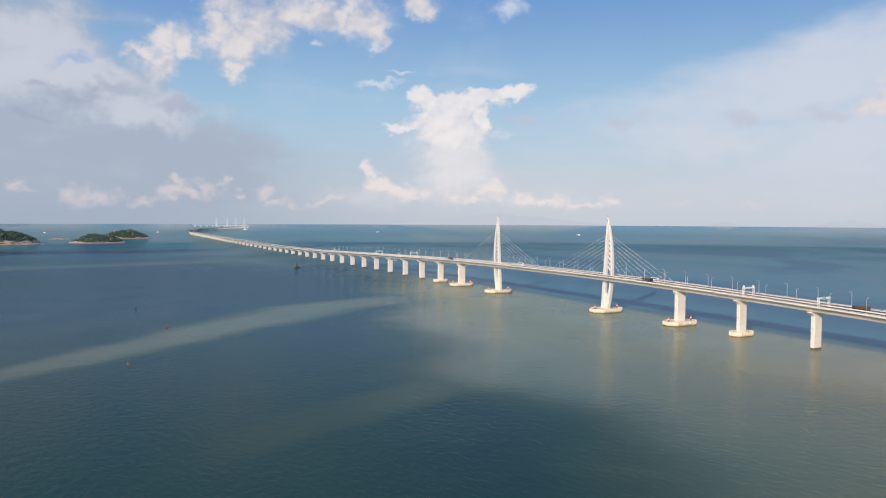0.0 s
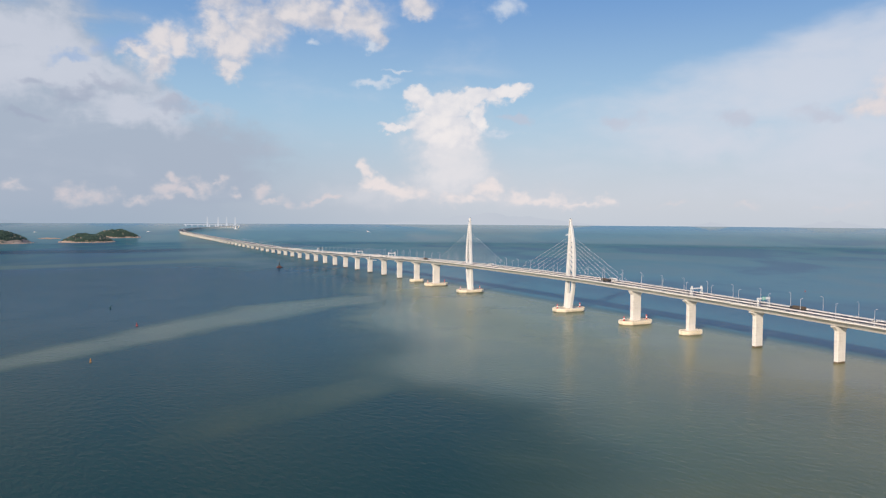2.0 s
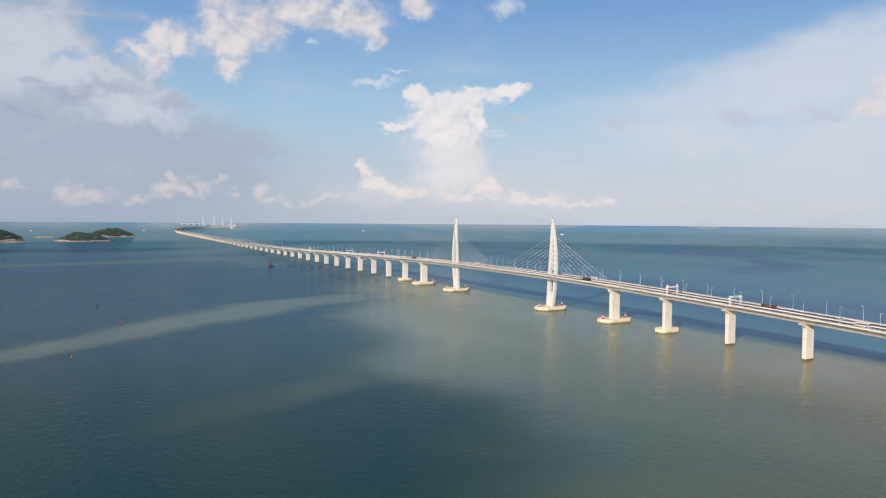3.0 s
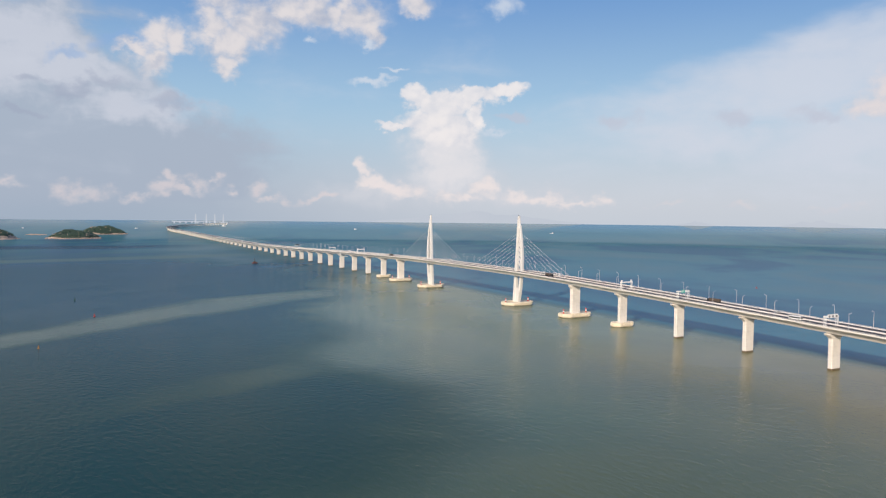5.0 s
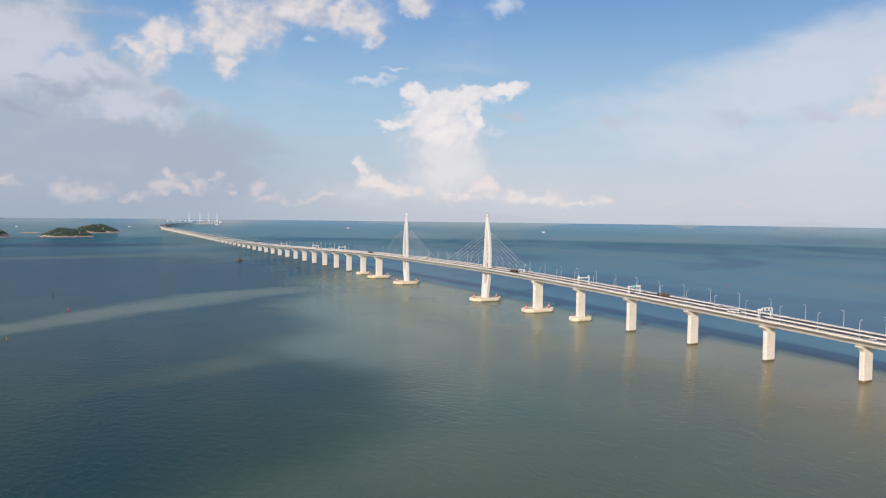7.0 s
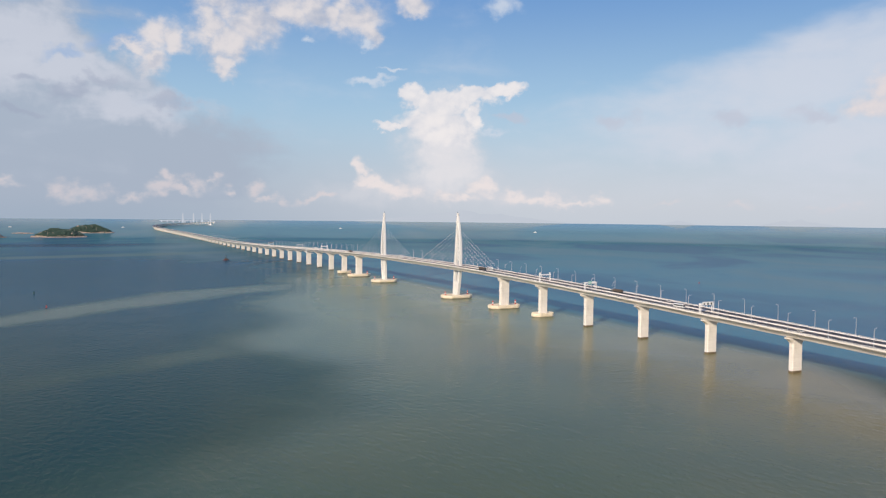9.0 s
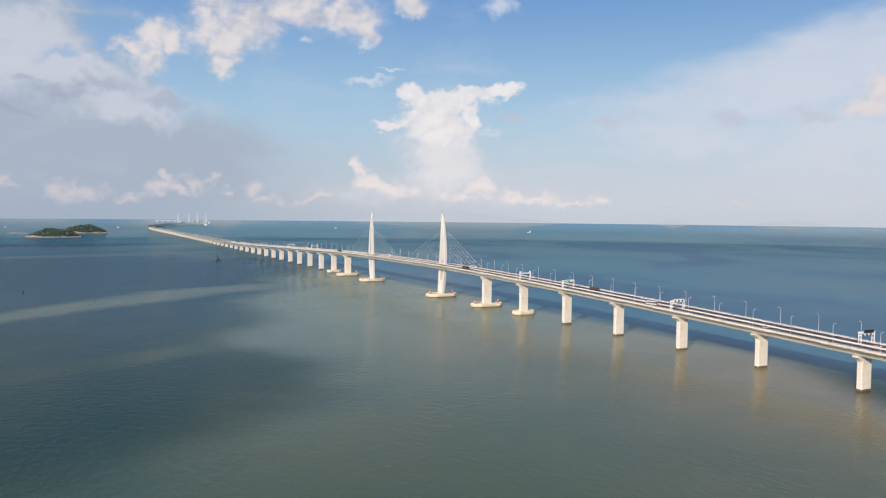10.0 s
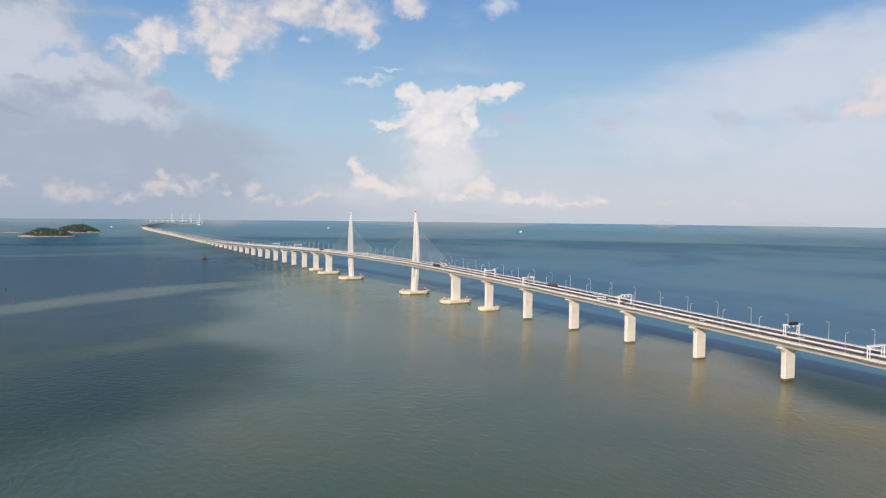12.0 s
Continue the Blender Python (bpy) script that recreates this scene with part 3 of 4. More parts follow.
def tower(s, out):
    """Sail-shaped tower in the median. out: +1 or -1, the way along the bridge to which its bow points."""
    base = Vector(spot(s, 0, 0))
    th = thing("bridge_tower", Matrix.LocRotScale(base, Euler((0, 0, radians(heading(s)))), None), "white sail-shaped cable-stay tower with a curved leg", "bridge tower", "towers of the sea bridge")
    q = lambda z: max(0.0, min(1.0, (z - 4.4) / (TOWER_TOP - 4.4)))
    inner = lambda z: -7.8 + 8.4 * q(z)
    outer = lambda z: 5.2 + 32.5 * q(z) - 35.6 * q(z) ** 2
    half = lambda z: 2.5 - 0.9 * q(z)

    def leg(name, lo, hi, zs, mat):
        rings = []
        for z in zs:
            u0, u1, t = lo(z), hi(z), half(z)
            c = min(0.45, 0.3 * (u1 - u0))
            rings.append([(x, out * u, z) for u, x in ((u0 + c, -t), (u1 - c, -t), (u1, -t + c), (u1, t - c), (u1 - c, t), (u0 + c, t), (u0, t - c), (u0, -t + c))])
        part(name, mesh_of(name, *sweep(rings), mat), th)

    zs = list(np.linspace(4.4, TOWER_TOP, 30))
    leg("mast", inner, lambda z: inner(z) + 6.2 - 3.4 * q(z), zs, TOWER)
    zb = list(np.linspace(4.4, TOWER_TOP - 3.5, 30))
    leg("curved_leg", lambda z: outer(z) - 4.3 + 1.6 * q(z), outer, zb, TOWER)
    part("web", mesh_of("web", *block(-1.4, 1.4, min(out * -4.0, out * 4.0), max(out * -4.0, out * 4.0), 4.4, 24.0), TOWER), th)
    z = 56.0
    while z < 104:
        u0, u1 = inner(z) + 6.0 - 3.4 * q(z), outer(z) - 4.1 + 1.6 * q(z)
        if u1 - u0 > 0.5:
            drop = 0.45 * (u1 - u0)
            rows = [[(-1.2, out * u0, z + drop - 0.8), (1.2, out * u0, z + drop - 0.8), (1.2, out * u0, z + drop + 0.8), (-1.2, out * u0, z + drop + 0.8)],
                    [(-1.2, out * u1, z - drop - 0.8), (1.2, out * u1, z - drop - 0.8), (1.2, out * u1, z - drop + 0.8), (-1.2, out * u1, z - drop + 0.8)]]
            part("strut", mesh_of("strut", *sweep(rows), TOWER), th)
        z += 6.4
    part("aerial_light", mesh_of("aerial_light", *lathe([(0.45, TOWER_TOP), (0.45, TOWER_TOP + 1.0), (0.1, TOWER_TOP + 1.5)], 10, 0, out * 1.0), BLACK), th)
    pile_cap(th, 22.5, 12.3)
    # stay cables in the median, in pairs
    inv = th.matrix_world.inverted()
    for way in (-1, 1):
        for i in range(8):
            z = 64.0 + 4.9 * i
            u = (outer(z) - 0.5) if way > 0 else inner(z) + 0.5
            run = 30.0 + 13.2 * i
            for t in (-0.55, 0.55):
                s1 = s + out * way * run
                foot = inv @ Vector(spot(s1, t, road(s1) + 0.3))
                part("stay_cable", mesh_of("stay_cable", *tube((t, out * u, z), foot, 0.062, 6), CABLE), th, "thin white stay cable")
    return th


def hammer_spans():
    tips = [-212.5 - 84.3 * i for i in range(11, -1, -1)] + [-127.5, 0.0, 268.0, 395.5]
    tips += [480.5 + 85 * i for i in range(1, 87)]
    tips.insert(tips.index(395.5) + 1, 480.5)
    return tips


PIERS = hammer_spans()
for s0, s1 in zip(PIERS, PIERS[1:]):
    near = s1 < 1600
    n = max(2, round((s1 - s0) / 21)) if near else 2
    th, base = deck_span(s0, s1, n, near)
    if -900 < s0 < -200 or 470 < s0 < 900:
        for end, way in ((s0, 1), (s1, -1)):
            for i in range(8):
                for side in (-1, 1):
                    part("bracket", bracket_mesh(end + way * (2.0 + 2.6 * i), side, base), th)
for s in PIERS:
    if s in (0.0, 268.0):
        continue
    if s in (-127.5, 395.5):
        pier(s, "wide", "pale concrete bridge pier on a wide cream pile cap")
    elif s in (-212.5, 480.5):
        pier(s, "small", "pale concrete bridge pier on a small cream pile cap")
    else:
        pier(s, "plain", "pale concrete wall pier rising straight from the sea")
tower(0.0, -1)
tower(268.0, 1)
for s, t in ((-127.5, 17.0), (0.0, 18.2), (268.0, 18.2), (395.5, 17.0)):
    for side in (-1, 1):
        beacon(s, side * t)


# ---- things on the deck ----
def street_lamp():
    th = thing("street_lamp", (0, 0, 0), "slender galvanised street lamp on the bridge parapet", "street lamp", "street lamps along the bridge")
    part("base_plate", mesh_of("base_plate", *block(-0.3, 0.3, -0.3, 0.3, 0, 0.25), GALV), th)
    part("pole", mesh_of("pole", *tube((0, 0, 0.2), (0, 0, 12.6), 0.18, 8, 0.13), GALV), th)
    part("arm", mesh_of("arm", *join(tube((0, 0, 12.5), (0.9, 0, 13.15), 0.12, 6), tube((0.85, 0, 13.12), (2.1, 0, 13.3), 0.09, 6)), GALV), th)
    part("lamp_head", mesh_of("lamp_head", *join(block(1.7, 2.9, -0.28, 0.28, 13.2, 13.45, 0.1)), LAMP), th)
    return th


first = street_lamp()
placed = 0
s = -888.8
while s < 2300:
    for side in (-1, 1):
        q = s + (1.5 if side > 0 else 0.0)
        m = Matrix.Translation(spot(q, side * (HALF - 0.3), road(q) + 0.6)) @ Euler((0, 0, radians(heading(q)) + (0 if side < 0 else math.pi))).to_matrix().to_4x4()
        if placed == 0:
            first.matrix_world = m
        else:
            copy_thing(first, m)
        placed += 1
    s += 33.4


def gantry(s, side, sort):
    """A sign portal over one carriageway."""
    z = road(s)
    m = Matrix.LocRotScale(spot(s, side * 8.9, z), Euler((0, 0, radians(heading(s)))), None)
    what = {"arch": "plain white portal gantry over the road", "green": "white portal gantry carrying a green road sign", "plain": "white portal gantry with lane signal boxes over the road", "boxed": "white portal gantry with camera boxes on its beam", "black": "white portal gantry carrying a black message board"}[sort]
    th = thing("sign_gantry", m, what, "gantry", "gantries over the road")
    for x in (-7.2, 7.2):
        part("leg", mesh_of("leg", *join(block(x - 0.28, x + 0.28, -1.1, -0.6, 0, 7.6, 0.08), block(x - 0.28, x + 0.28, 0.6, 1.1, 0, 7.6, 0.08), block(x - 0.3, x + 0.3, -0.6, 0.6, 3.2, 3.8), block(x - 0.3, x + 0.3, -0.6, 0.6, 6.0, 6.5)), WHITE), th)
    part("beam", mesh_of("beam", *block(-7.9, 7.9, -1.3, 1.3, 7.5, 8.6, 0.2), WHITE), th)
    if sort == "green":
        board = part("sign_board", mesh_of("sign_board", *block(-3.6, 0.5, -1.75, -1.5, 6.6, 9.9), GREEN), th, "green sign board")
        for x, zz, w in ((-3.2, 8.9, 2.0), (-3.2, 8.0, 3.0), (-3.2, 7.1, 1.6)):
            part("sign_bar", mesh_of("sign_bar", *block(x, x + w, -1.79, -1.754, zz, zz + 0.5), WHITE), board)
        part("sign_panel", mesh_of("sign_panel", *block(0.9, 6.4, -1.75, -1.5, 7.2, 9.4), WHITE), th)
    elif sort == "black":
        part("message_board", mesh_of("message_board", *block(-5.2, 5.2, -1.9, -1.45, 7.9, 9.9), BLACK), th, "black message board")
        for x in (-4, 0, 4):
            part("lane_signal", mesh_of("lane_signal", *block(x - 0.6, x + 0.6, -1.8, -1.4, 6.2, 7.4), WHITE), th)
    elif sort == "plain":
        part("signal_panel", mesh_of("signal_panel", *block(-6.4, 6.4, -1.52, -1.31, 7.0, 9.9, 0.08), WHITE), th, "white signal panel")
        for x in (-4.2, 0, 4.2):
            part("lane_signal", mesh_of("lane_signal", *block(x - 0.75, x + 0.75, -1.8, -1.53, 7.5, 9.0), BLACK), th, "dark lane signal box")
    elif sort == "boxed":
        for x in (-7.4, 5.9):
            part("camera_box", mesh_of("camera_box", *block(x, x + 1.5, -0.7, 0.7, 8.61, 10.6, 0.2), WHITE), th)


for row in ((-228, -1, "boxed"), (-310, -1, "green"), (-468, -1, "plain"), (-629, 1, "black"), (-704, -1, "arch"), (586, -1, "boxed"), (780, -1, "arch"), (1150, 1, "black")):
    gantry(*row)


def vehicle(s, t, sort, facing):
    """sort: truck, bus or car."""
    m = Matrix.LocRotScale(spot(s, t, road(s) + 0.07), Euler((0, 0, radians(heading(s)) + (0 if facing > 0 else math.pi))), None)
    if sort == "car":
        th = thing("car", m, "small pale saloon car driving on the bridge", "car", "vehicles on the bridge")
        body = sweep([[(x, y, z) for x, z in ((-0.9, 0.3), (0.9, 0.3), (0.92, 0.8), (-0.92, 0.8))] for y in (-2.2, 2.2)])
        part("body", mesh_of("body", *body, WHITE), th)
        cab = [[(x * k, y, 0.8 if i == 0 else 1.45) for x, y in ((-0.85, a), (0.85, a), (0.85, b), (-0.85, b))] for i, (k, a, b) in enumerate(((1, -1.7, 1.1), (0.8, -1.2, 0.4)))]
        part("cabin", mesh_of("cabin", *sweep(cab), GLASS), th, "dark glazed cabin")
        axles, r, w = (-1.35, 1.35), 0.32, 0.9
    elif sort == "bus":
        th = thing("coach", m, "white coach driving on the bridge", "coach", "vehicles on the bridge")
        part("body", mesh_of("body", *sweep([[(x, y, z) for x, z in ((-1.25, 0.45), (1.25, 0.45), (1.25, 3.2), (1.05, 3.45), (-1.05, 3.45), (-1.25, 3.2))] for y in (-5.9, 5.9)]), WHITE), th)
        for side in (-1, 1):
            x0, x1 = sorted((side * 1.255, side * 1.28))
            part("window_band", mesh_of("window_band", *block(x0, x1, -5.4, 5.5, 1.6, 2.7), GLASS), th)
        part("windscreen", mesh_of("windscreen", *block(-1.15, 1.15, 5.905, 5.93, 1.2, 3.0), GLASS), th)
        axles, r, w = (-3.6, 3.9), 0.5, 1.2
    else:
        th = thing("lorry", m, "lorry with a dark brown covered load driving on the bridge", "lorry", "vehicles on the bridge")
        part("cab", mesh_of("cab", *block(-1.2, 1.2, 5.6, 7.8, 0.6, 3.1, 0.2), RED if sort == "red" else BLACK), th)
        part("windscreen", mesh_of("windscreen", *block(-1.0, 1.0, 7.81, 7.84, 1.8, 2.8), GLASS), th)
        part("bed", mesh_of("bed", *block(-1.25, 1.25, -7.6, 5.2, 0.9, 1.3), BLACK), th)
        part("load", mesh_of("load", *sweep([[(x, y, z) for x, z in ((-1.2, 1.3), (1.2, 1.3), (1.2, 3.4), (0.8, 3.8), (-0.8, 3.8), (-1.2, 3.4))] for y in (-7.5, 5.1)]), BROWN), th)
        axles, r, w = (-6.2, -4.9, -3.6, 3.4, 6.6), 0.5, 1.2
    for y in axles:
        for x in (-w, w):
            part("wheel", mesh_of("wheel", *tube((x - 0.14, y, r), (x + 0.14, y, r), r, 12), RUBBER), th)


for row in ((-336, 5.2, "truck", 1), (-78, 8.6, "bus", 1), (-80, -5.0, "truck", -1), (150, -8.8, "car", -1), (215, 8.8, "bus", 1), (-436, -8.8, "bus", -1), (-405, 9.0, "car", 1), (-560, -8.7, "car", -1), (-640, 5.2, "car", 1), (430, -5.0, "truck", -1), (700, 5.2, "bus", 1), (1250, -5.0, "bus", -1), (1500, 5.0, "truck", 1), (1850, -5.0, "bus", -1), (2400, 5.0, "bus", 1)):
    vehicle(*row)


def inspection_gantry(s):
    """A white service frame that hangs over the parapet and runs below the deck."""
    z = road(s)
    th = thing("inspection_gantry", Matrix.LocRotScale(spot(s, -HALF - 1.2, z), Euler((0, 0, radians(heading(s)))), None), "white steel inspection gantry hanging below the bridge deck", "gantry")
    for y in (-1.2, 1.2):
        part("post", mesh_of("post", *block(-0.5, 0.5, y - 0.35, y + 0.35, -10.0, 2.2), WHITE), th)
    part("hanger", mesh_of("hanger", *block(-0.5, 2.2, -1.2, 1.2, 1.6, 2.3), WHITE), th)
    part("walkway", mesh_of("walkway", *block(-0.5, 16.0, -1.3, 1.3, -10.2, -9.2), WHITE), th)


inspection_gantry(692)


# ---- on the water ----
def buoy(x, y, mat, label, k=1.0):
    th = thing("buoy", Matrix.LocRotScale((x, y, -0.3), Euler((radians(3), radians(2), x)), (k, k, k)), label, "buoy", "buoys on the sea")
    part("float", mesh_of("float", *lathe([(0.9, -0.8), (1.5, -0.2), (1.5, 0.9), (1.2, 1.1)]), mat), th)
    for i in range(4):
        c, s_ = math.cos(1.5708 * i + 0.78), math.sin(1.5708 * i + 0.78)
        part("leg", mesh_of("leg", *tube((1.0 * c, 1.0 * s_, 1.05), (0.35 * c, 0.35 * s_, 4.2), 0.09, 6), mat), th)
    part("panel", mesh_of("panel", *join(block(-0.65, 0.65, -0.06, 0.06, 1.6, 3.5), block(-0.06, 0.06, -0.65, 0.65, 1.6, 3.5)), mat), th)
    part("lantern", mesh_of("lantern", *lathe([(0.5, 4.15), (0.5, 4.3), (0.22, 4.35), (0.22, 4.9), (0.05, 5.1)]), mat), th)


buoy(-252, 580, YELLOW, "yellow navigation buoy riding on the sea", 0.68)
buoy(-297, 782, RED, "red navigation buoy riding on the sea", 0.8)
buoy(660, 1205, RED, "red navigation buoy riding on the sea", 0.8)
buoy(-395, 934, DARKGREEN, "dark green navigation buoy riding on the sea", 0.8)


RUST = material("rusty_red_paint", (0.16, 0.045, 0.03), 0.6, second=(0.06, 0.03, 0.025), stain=0.25)


def light_vessel(x, y):
    th = thing("light_float", Matrix.LocRotScale((x, y, 0), Euler((0, 0, 0.5)), None), "rusty red moored float with a lattice light mast", "light float")
    hull = [[(px * k, py * k, z) for px, py in ((-7, 0), (-5, -3.2), (5, -3.2), (7.5, 0), (5, 3.2), (-5, 3.2))] for k, z in ((0.85, -1), (1.0, 1.2), (1.05, 2.6))]
    part("hull", mesh_of("hull", *sweep(hull), RUST), th, "rust-red hull")
    part("deckhouse", mesh_of("deckhouse", *block(-2.6, 2.2, -1.9, 1.9, 2.6, 5.4, 0.2), BROWN), th)
    for cx, cy in ((-1.2, -1.2), (1.2, -1.2), (1.2, 1.2), (-1.2, 1.2)):
        part("mast_leg", mesh_of("mast_leg", *tube((cx, cy, 5.4), (cx * 0.3, cy * 0.3, 11.5), 0.2, 6), BLACK), th)
    part("lantern", mesh_of("lantern", *lathe([(0.9, 11.4), (0.9, 11.8), (0.6, 11.9), (0.6, 13.2), (0.1, 13.8)]), BLACK), th)


light_vessel(-346, 1725)


def boat(x, y, turn, k):
    org = Vector(drawn(x, y, 0))
    th = thing("motor_ship", Matrix.LocRotScale(org, Euler((0, 0, turn)), (k, k, k)), "white motor ship under way far out at sea", "ship", "ships far out")
    hull = [[(px * w, py * w, z) for px, py in ((-20, -4), (14, -4.2), (24, 0), (14, 4.2), (-20, 4))] for w, z in ((0.9, -1.5), (1.0, 1.5), (1.04, 4.5))]
    part("hull", mesh_of("hull", *sweep(hull), WHITE), th)
    part("superstructure", mesh_of("superstructure", *join(block(-16, 6, -3.4, 3.4, 4.5, 8.0, 0.4), block(-8, 3, -2.8, 2.8, 8.0, 11.0, 0.4)), WHITE), th)
    part("mast", mesh_of("mast", *tube((-3, 0, 11), (-3, 0, 17), 0.3, 6), WHITE), th)
    part("funnel", mesh_of("funnel", *lathe([(1.4, 8.0), (1.2, 13.0)], 10, -11.0, 0), RED), th)


boat(-605, 6187, 0.2, 0.4)
boat(960, 5400, 3.0, 0.45)
boat(-2019, 7180, 0.4, 0.55)
boat(-2950, 5330, 0.1, 0.32)
boat(-2265, 5683, 0.3, 0.32)


# ---- the next cable-stayed bridge, far beyond the bend ----
def far_bridge():
    bearing = lambda px, d: (d * math.sin(math.atan((px - 784) / 1290)), d * math.cos(math.atan((px - 784) / 1290)))
    base = Vector(drawn(*bearing(380, 9500), 0))
    th = thing("far_cable_bridge", base, "pale hazy distant cable-stayed bridge with four slim towers", "bridge")
    rows = []
    for i in range(9):
        x, y = bearing(326 + 12 * i, 9600 - 60 * i)
        rows.append([tuple(Vector(drawn(x + a, y, z)) - base) for a, z in ((0, 19), (0, 28), (8, 28), (8, 19))])
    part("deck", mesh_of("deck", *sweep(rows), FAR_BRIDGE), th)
    for px in (368, 387, 402, 417):
        x, y = bearing(px, 9400)
        ring = lambda w, z: [tuple(Vector(drawn(x + a, y + b, z)) - base) for a, b in ((-w, -w), (w, -w), (w, w), (-w, w))]
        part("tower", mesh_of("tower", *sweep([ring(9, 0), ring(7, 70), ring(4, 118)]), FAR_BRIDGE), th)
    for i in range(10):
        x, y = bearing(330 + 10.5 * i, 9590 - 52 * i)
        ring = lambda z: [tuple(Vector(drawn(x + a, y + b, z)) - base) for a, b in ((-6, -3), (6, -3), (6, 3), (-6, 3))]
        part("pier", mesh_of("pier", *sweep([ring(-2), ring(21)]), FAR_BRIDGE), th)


# ---- islands ----
def island(name, x, y, a, b, tall, turn, seed, label):
    """A wooded hump with a rocky foreshore. a, b: half length and half breadth."""
    rnd = random.Random(seed)
    th = thing(name, drawn(x, y, 0), label, "island", "islands off the bridge")
    org = Vector(drawn(x, y, 0))
    c, s_ = math.cos(radians(turn)), math.sin(radians(turn))
    n, rings = 72, 16

    def height(p, q):
        r = math.hypot(p, q)
        lobes = 0.62 + 0.5 * noise.noise(Vector((p * 1.6, q * 1.6, seed))) + 0.2 * noise.noise(Vector((p * 5, q * 5, seed + 3.0)))
        return max(0.0, 1 - r ** 1.9) ** 0.85 * tall * max(0.25, lobes + 0.35)

    def place(p, q, z):
        wob = 1 + 0.12 * noise.noise(Vector((p * 3, q * 3, seed + 9.0)))
        u, v = p * a * wob, q * b * wob
        return tuple(Vector(drawn(x + u * c - v * s_, y + u * s_ + v * c, z)) - org)

    def dome(lo, hi, lift):
        verts, faces = [], []
        for i in range(rings + 1):
            r = hi + (lo - hi) * i / rings
            for k in range(n):
                w = 6.283185 * k / n
                p, q = r * math.cos(w), r * math.sin(w)
                verts.append(place(p, q, max(-2.0 if i == 0 else 0.2, height(p, q) + lift + (rnd.uniform(-1, 1) * 1.3))))
        for i in range(rings):
            for k in range(n):
                faces.append((i * n + k, i * n + (k + 1) % n, (i + 1) * n + (k + 1) % n, (i + 1) * n + k))
        faces.append(tuple(rings * n + k for k in range(n)))
        return verts, faces

    part("foreshore", mesh_of("foreshore", *dome(0.9 if tall > 15 else 0.0, 1.03, 0.2 if tall > 15 else 0.8), ROCK), th, "tan rock foreshore")
    if tall > 15:
        part("hill", mesh_of("hill", *dome(0.0, 0.985, 0.5), LEAF), th)
    crowns = []
    for _ in range(1400 if tall > 15 else 0):
        w, r = rnd.uniform(0, 6.283), math.sqrt(rnd.random()) * 0.93
        p, q = r * math.cos(w), r * math.sin(w)
        px = Vector(place(p, q, height(p, q) + 1.0))
        g = rnd.uniform(2.5, 6.0)
        top = [tuple(px + Vector((g * math.cos(6.283 * k / 5 + w) * rnd.uniform(0.7, 1.2), g * math.sin(6.283 * k / 5 + w) * rnd.uniform(0.7, 1.2), z))) for z in (0.0, g * 0.7) for k in range(5)]
        crowns.append(sweep([top[:5], top[5:], [tuple(px + Vector((0.3 * math.cos(6.283 * k / 5), 0.3 * math.sin(6.283 * k / 5), g * 1.15))) for k in range(5)]]))
    if crowns:
        part("tree_canopy", mesh_of("tree_canopy", *join(*crowns), LEAF), th)["kind"] = "stuff"
    stones = []
    for _ in range(170 if tall > 15 else 14):
        w = rnd.uniform(0, 6.283)
        r = rnd.uniform(0.93, 1.08) if _ < 100 else rnd.uniform(0.3, 0.9)
        px = Vector(place(r * math.cos(w), r * math.sin(w), 0.5 if _ < 100 else height(r * math.cos(w), r * math.sin(w)) + 3.0))
        g = rnd.uniform(2, 5) if tall > 15 else rnd.uniform(0.8, 2)
        ring = [(g * math.cos(6.283 * k / 6) * rnd.uniform(0.6, 1.2), g * math.sin(6.283 * k / 6) * rnd.uniform(0.6, 1.2)) for k in range(6)]
        stones.append(sweep([[tuple(px + Vector((u, v, -1))) for u, v in ring], [tuple(px + Vector((u * 0.8, v * 0.8, g * 0.6))) for u, v in ring], [tuple(px + Vector((u * 0.3, v * 0.3, g * 0.9))) for u, v in ring]]))
    part("boulder_field", mesh_of("boulder_field", *join(*stones), ROCK), th)["kind"] = "stuff"


island("island", -1985, 3080, 240, 150, 74, 20, 11, "wooded island with a rocky tan shore in the sea")
island("island", -1580, 3330, 108, 80, 33, 20, 23, "small wooded island with a rocky tan shore in the sea")
island("island", -1790, 4080, 122, 95, 36, 15, 37, "long wooded islet with a pale rocky end in the sea")
island("sandbank", -2010, 3800, 56, 22, 3, 0, 41, "low tan sandbank just above the water")

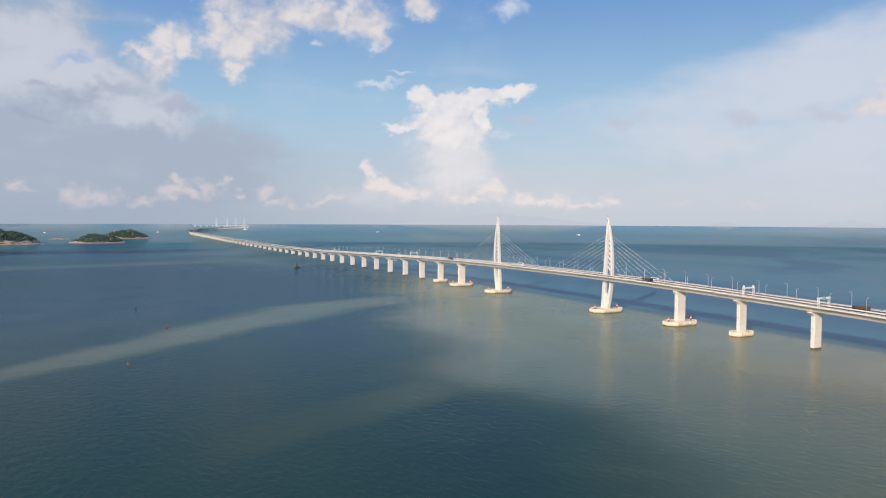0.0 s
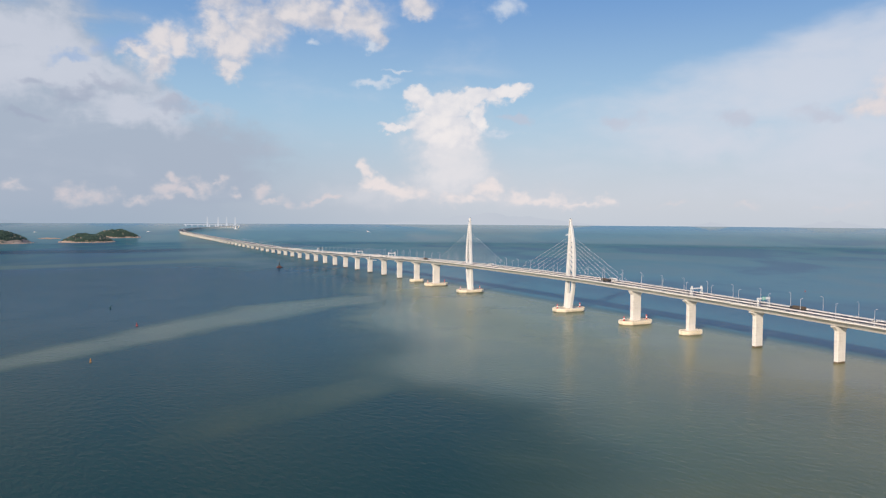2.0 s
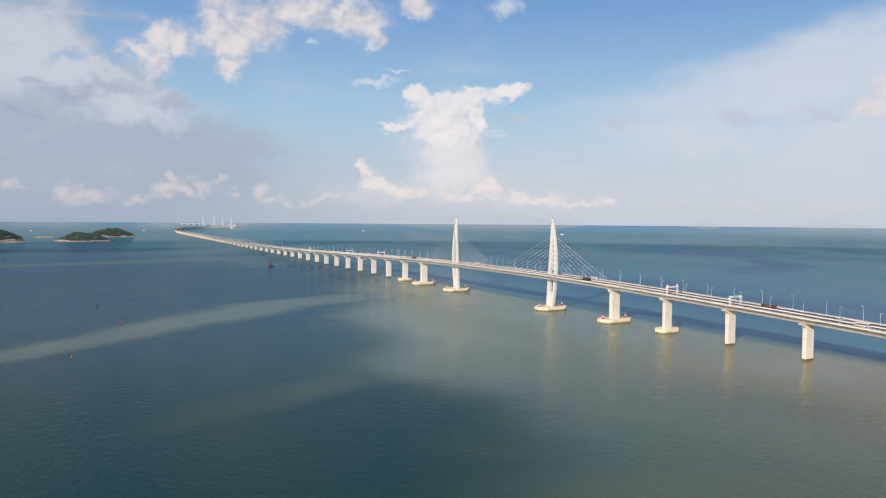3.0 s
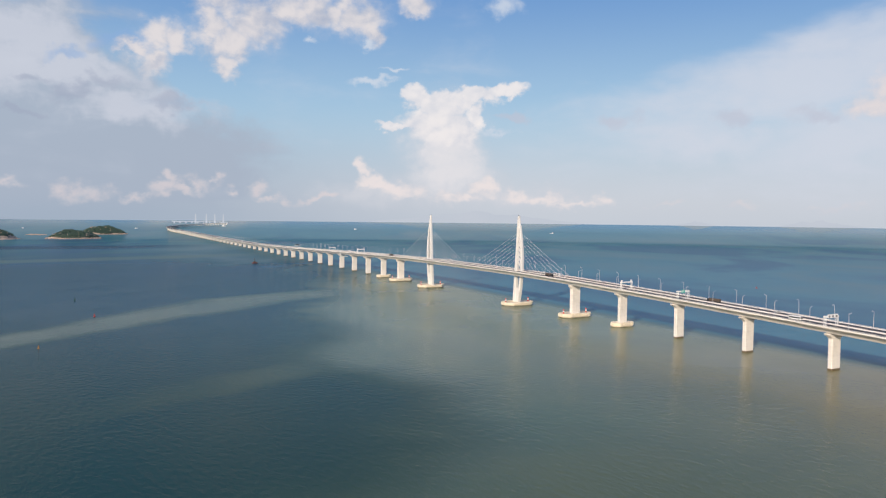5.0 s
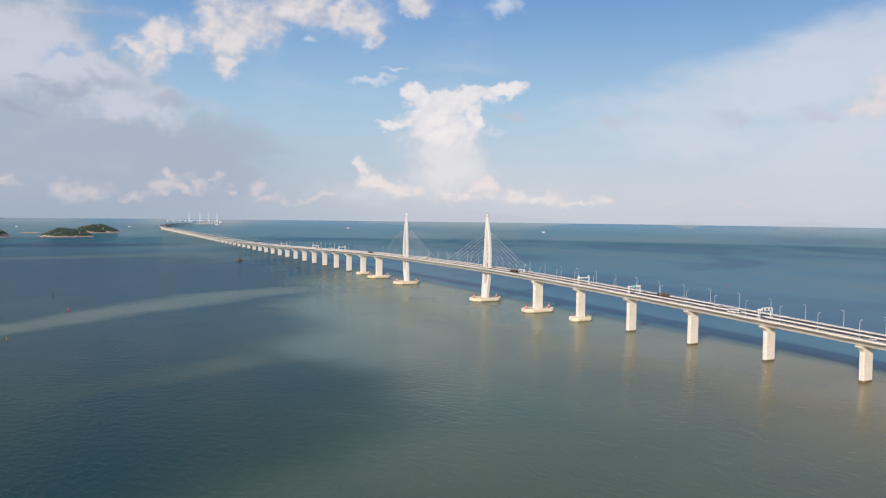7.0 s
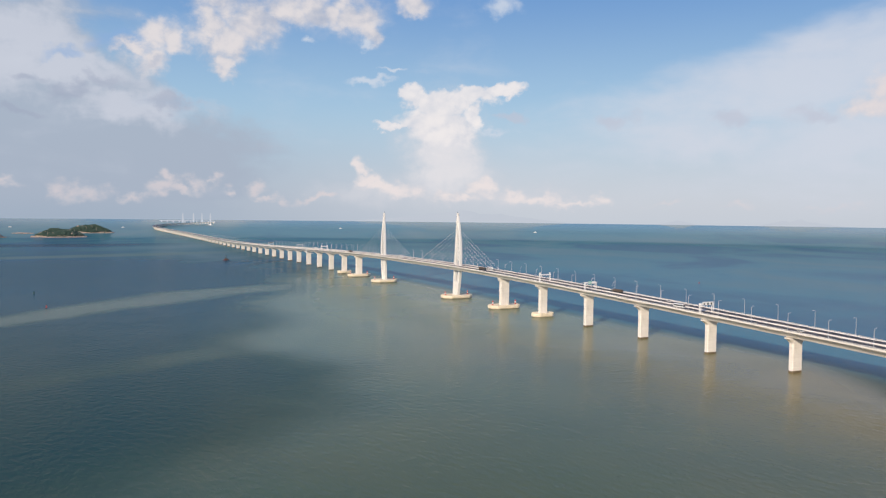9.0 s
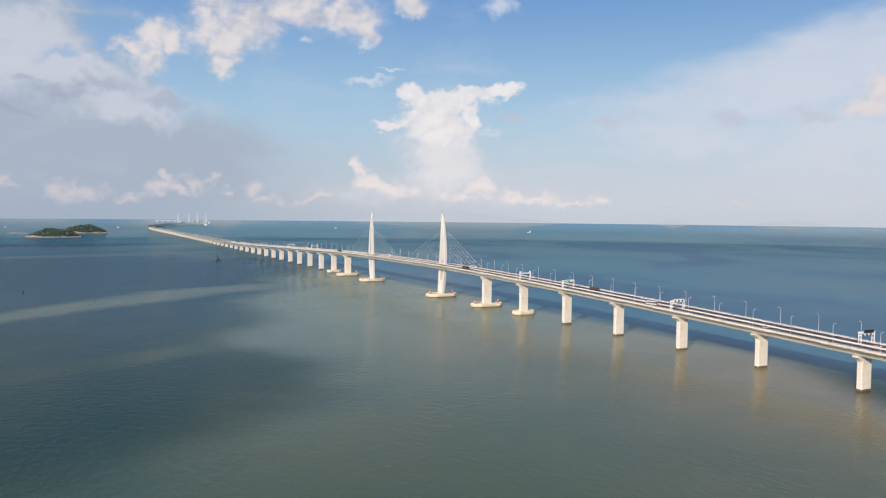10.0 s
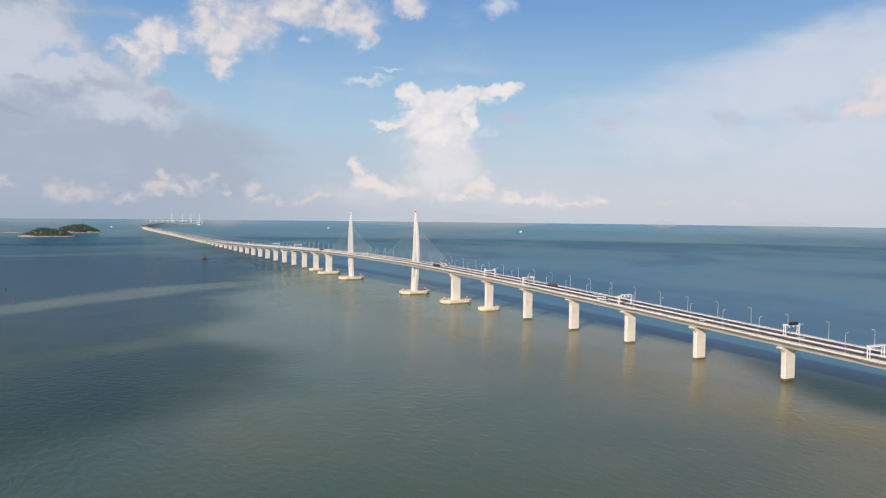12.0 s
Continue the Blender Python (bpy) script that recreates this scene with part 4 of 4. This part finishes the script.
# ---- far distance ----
# unlit glow for far things, with the air's haze put into its colour
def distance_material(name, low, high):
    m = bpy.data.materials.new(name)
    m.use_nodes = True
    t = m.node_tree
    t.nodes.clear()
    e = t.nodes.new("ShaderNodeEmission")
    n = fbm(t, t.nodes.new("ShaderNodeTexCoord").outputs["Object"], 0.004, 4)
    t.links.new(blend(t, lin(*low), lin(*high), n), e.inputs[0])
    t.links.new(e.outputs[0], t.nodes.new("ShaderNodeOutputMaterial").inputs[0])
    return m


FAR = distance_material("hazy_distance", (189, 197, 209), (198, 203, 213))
# the far bridge glows in a haze tone, not in a colour of its own
FAR_BRIDGE = distance_material("hazy_bridge_glow", (188, 194, 205), (200, 204, 212))
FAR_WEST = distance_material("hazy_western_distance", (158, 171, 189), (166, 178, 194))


def far_hills(px0, px1, tall, seed, peak, label, mat=None):
    """A hazy ridge beyond the horizon between two bearings of the sky chart."""
    base = LIFT
    verts, faces, n = [], [], 60
    for i in range(n + 1):
        f = i / n
        az = aloft(px0 + (px1 - px0) * f, 390)[0]
        hump = math.sin(math.pi * f) ** 0.8 * (0.55 + 0.45 * math.exp(-((f - peak) / 0.25) ** 2))
        h = tall * hump * (1 + 0.35 * noise.noise(Vector((f * 9, seed, 0.0))) + 0.15 * noise.noise(Vector((f * 30, seed, 1.0))))
        for r, z in ((RIM + 14, base - 14), (RIM + 20, base + max(0.0, h)), (RIM + 60, base - 14)):
            verts.append((HUB.x + r * math.sin(az), HUB.y + r * math.cos(az), z))
    for i in range(n):
        for j in range(3):
            faces.append((i * 3 + j, i * 3 + (j + 1) % 3, i * 3 + 3 + (j + 1) % 3, i * 3 + 3 + j))
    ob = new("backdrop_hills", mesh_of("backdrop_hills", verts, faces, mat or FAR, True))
    tagged(ob, label, "hills", kind="structure")


far_hills(640, 1030, 70, 3.0, 0.55, "pale hazy mountain ridge on the horizon")
far_hills(1180, 1260, 26, 5.0, 0.6, "pale hazy islet on the horizon")
far_hills(1360, 1525, 38, 8.0, 0.4, "pale hazy island on the horizon")
far_hills(1440, 1490, 26, 9.0, 0.5, "pale hazy islet on the horizon")
far_hills(-60, 30, 22, 12.0, 0.3, "grey hazy hill on the horizon", FAR_WEST)

far_bridge()
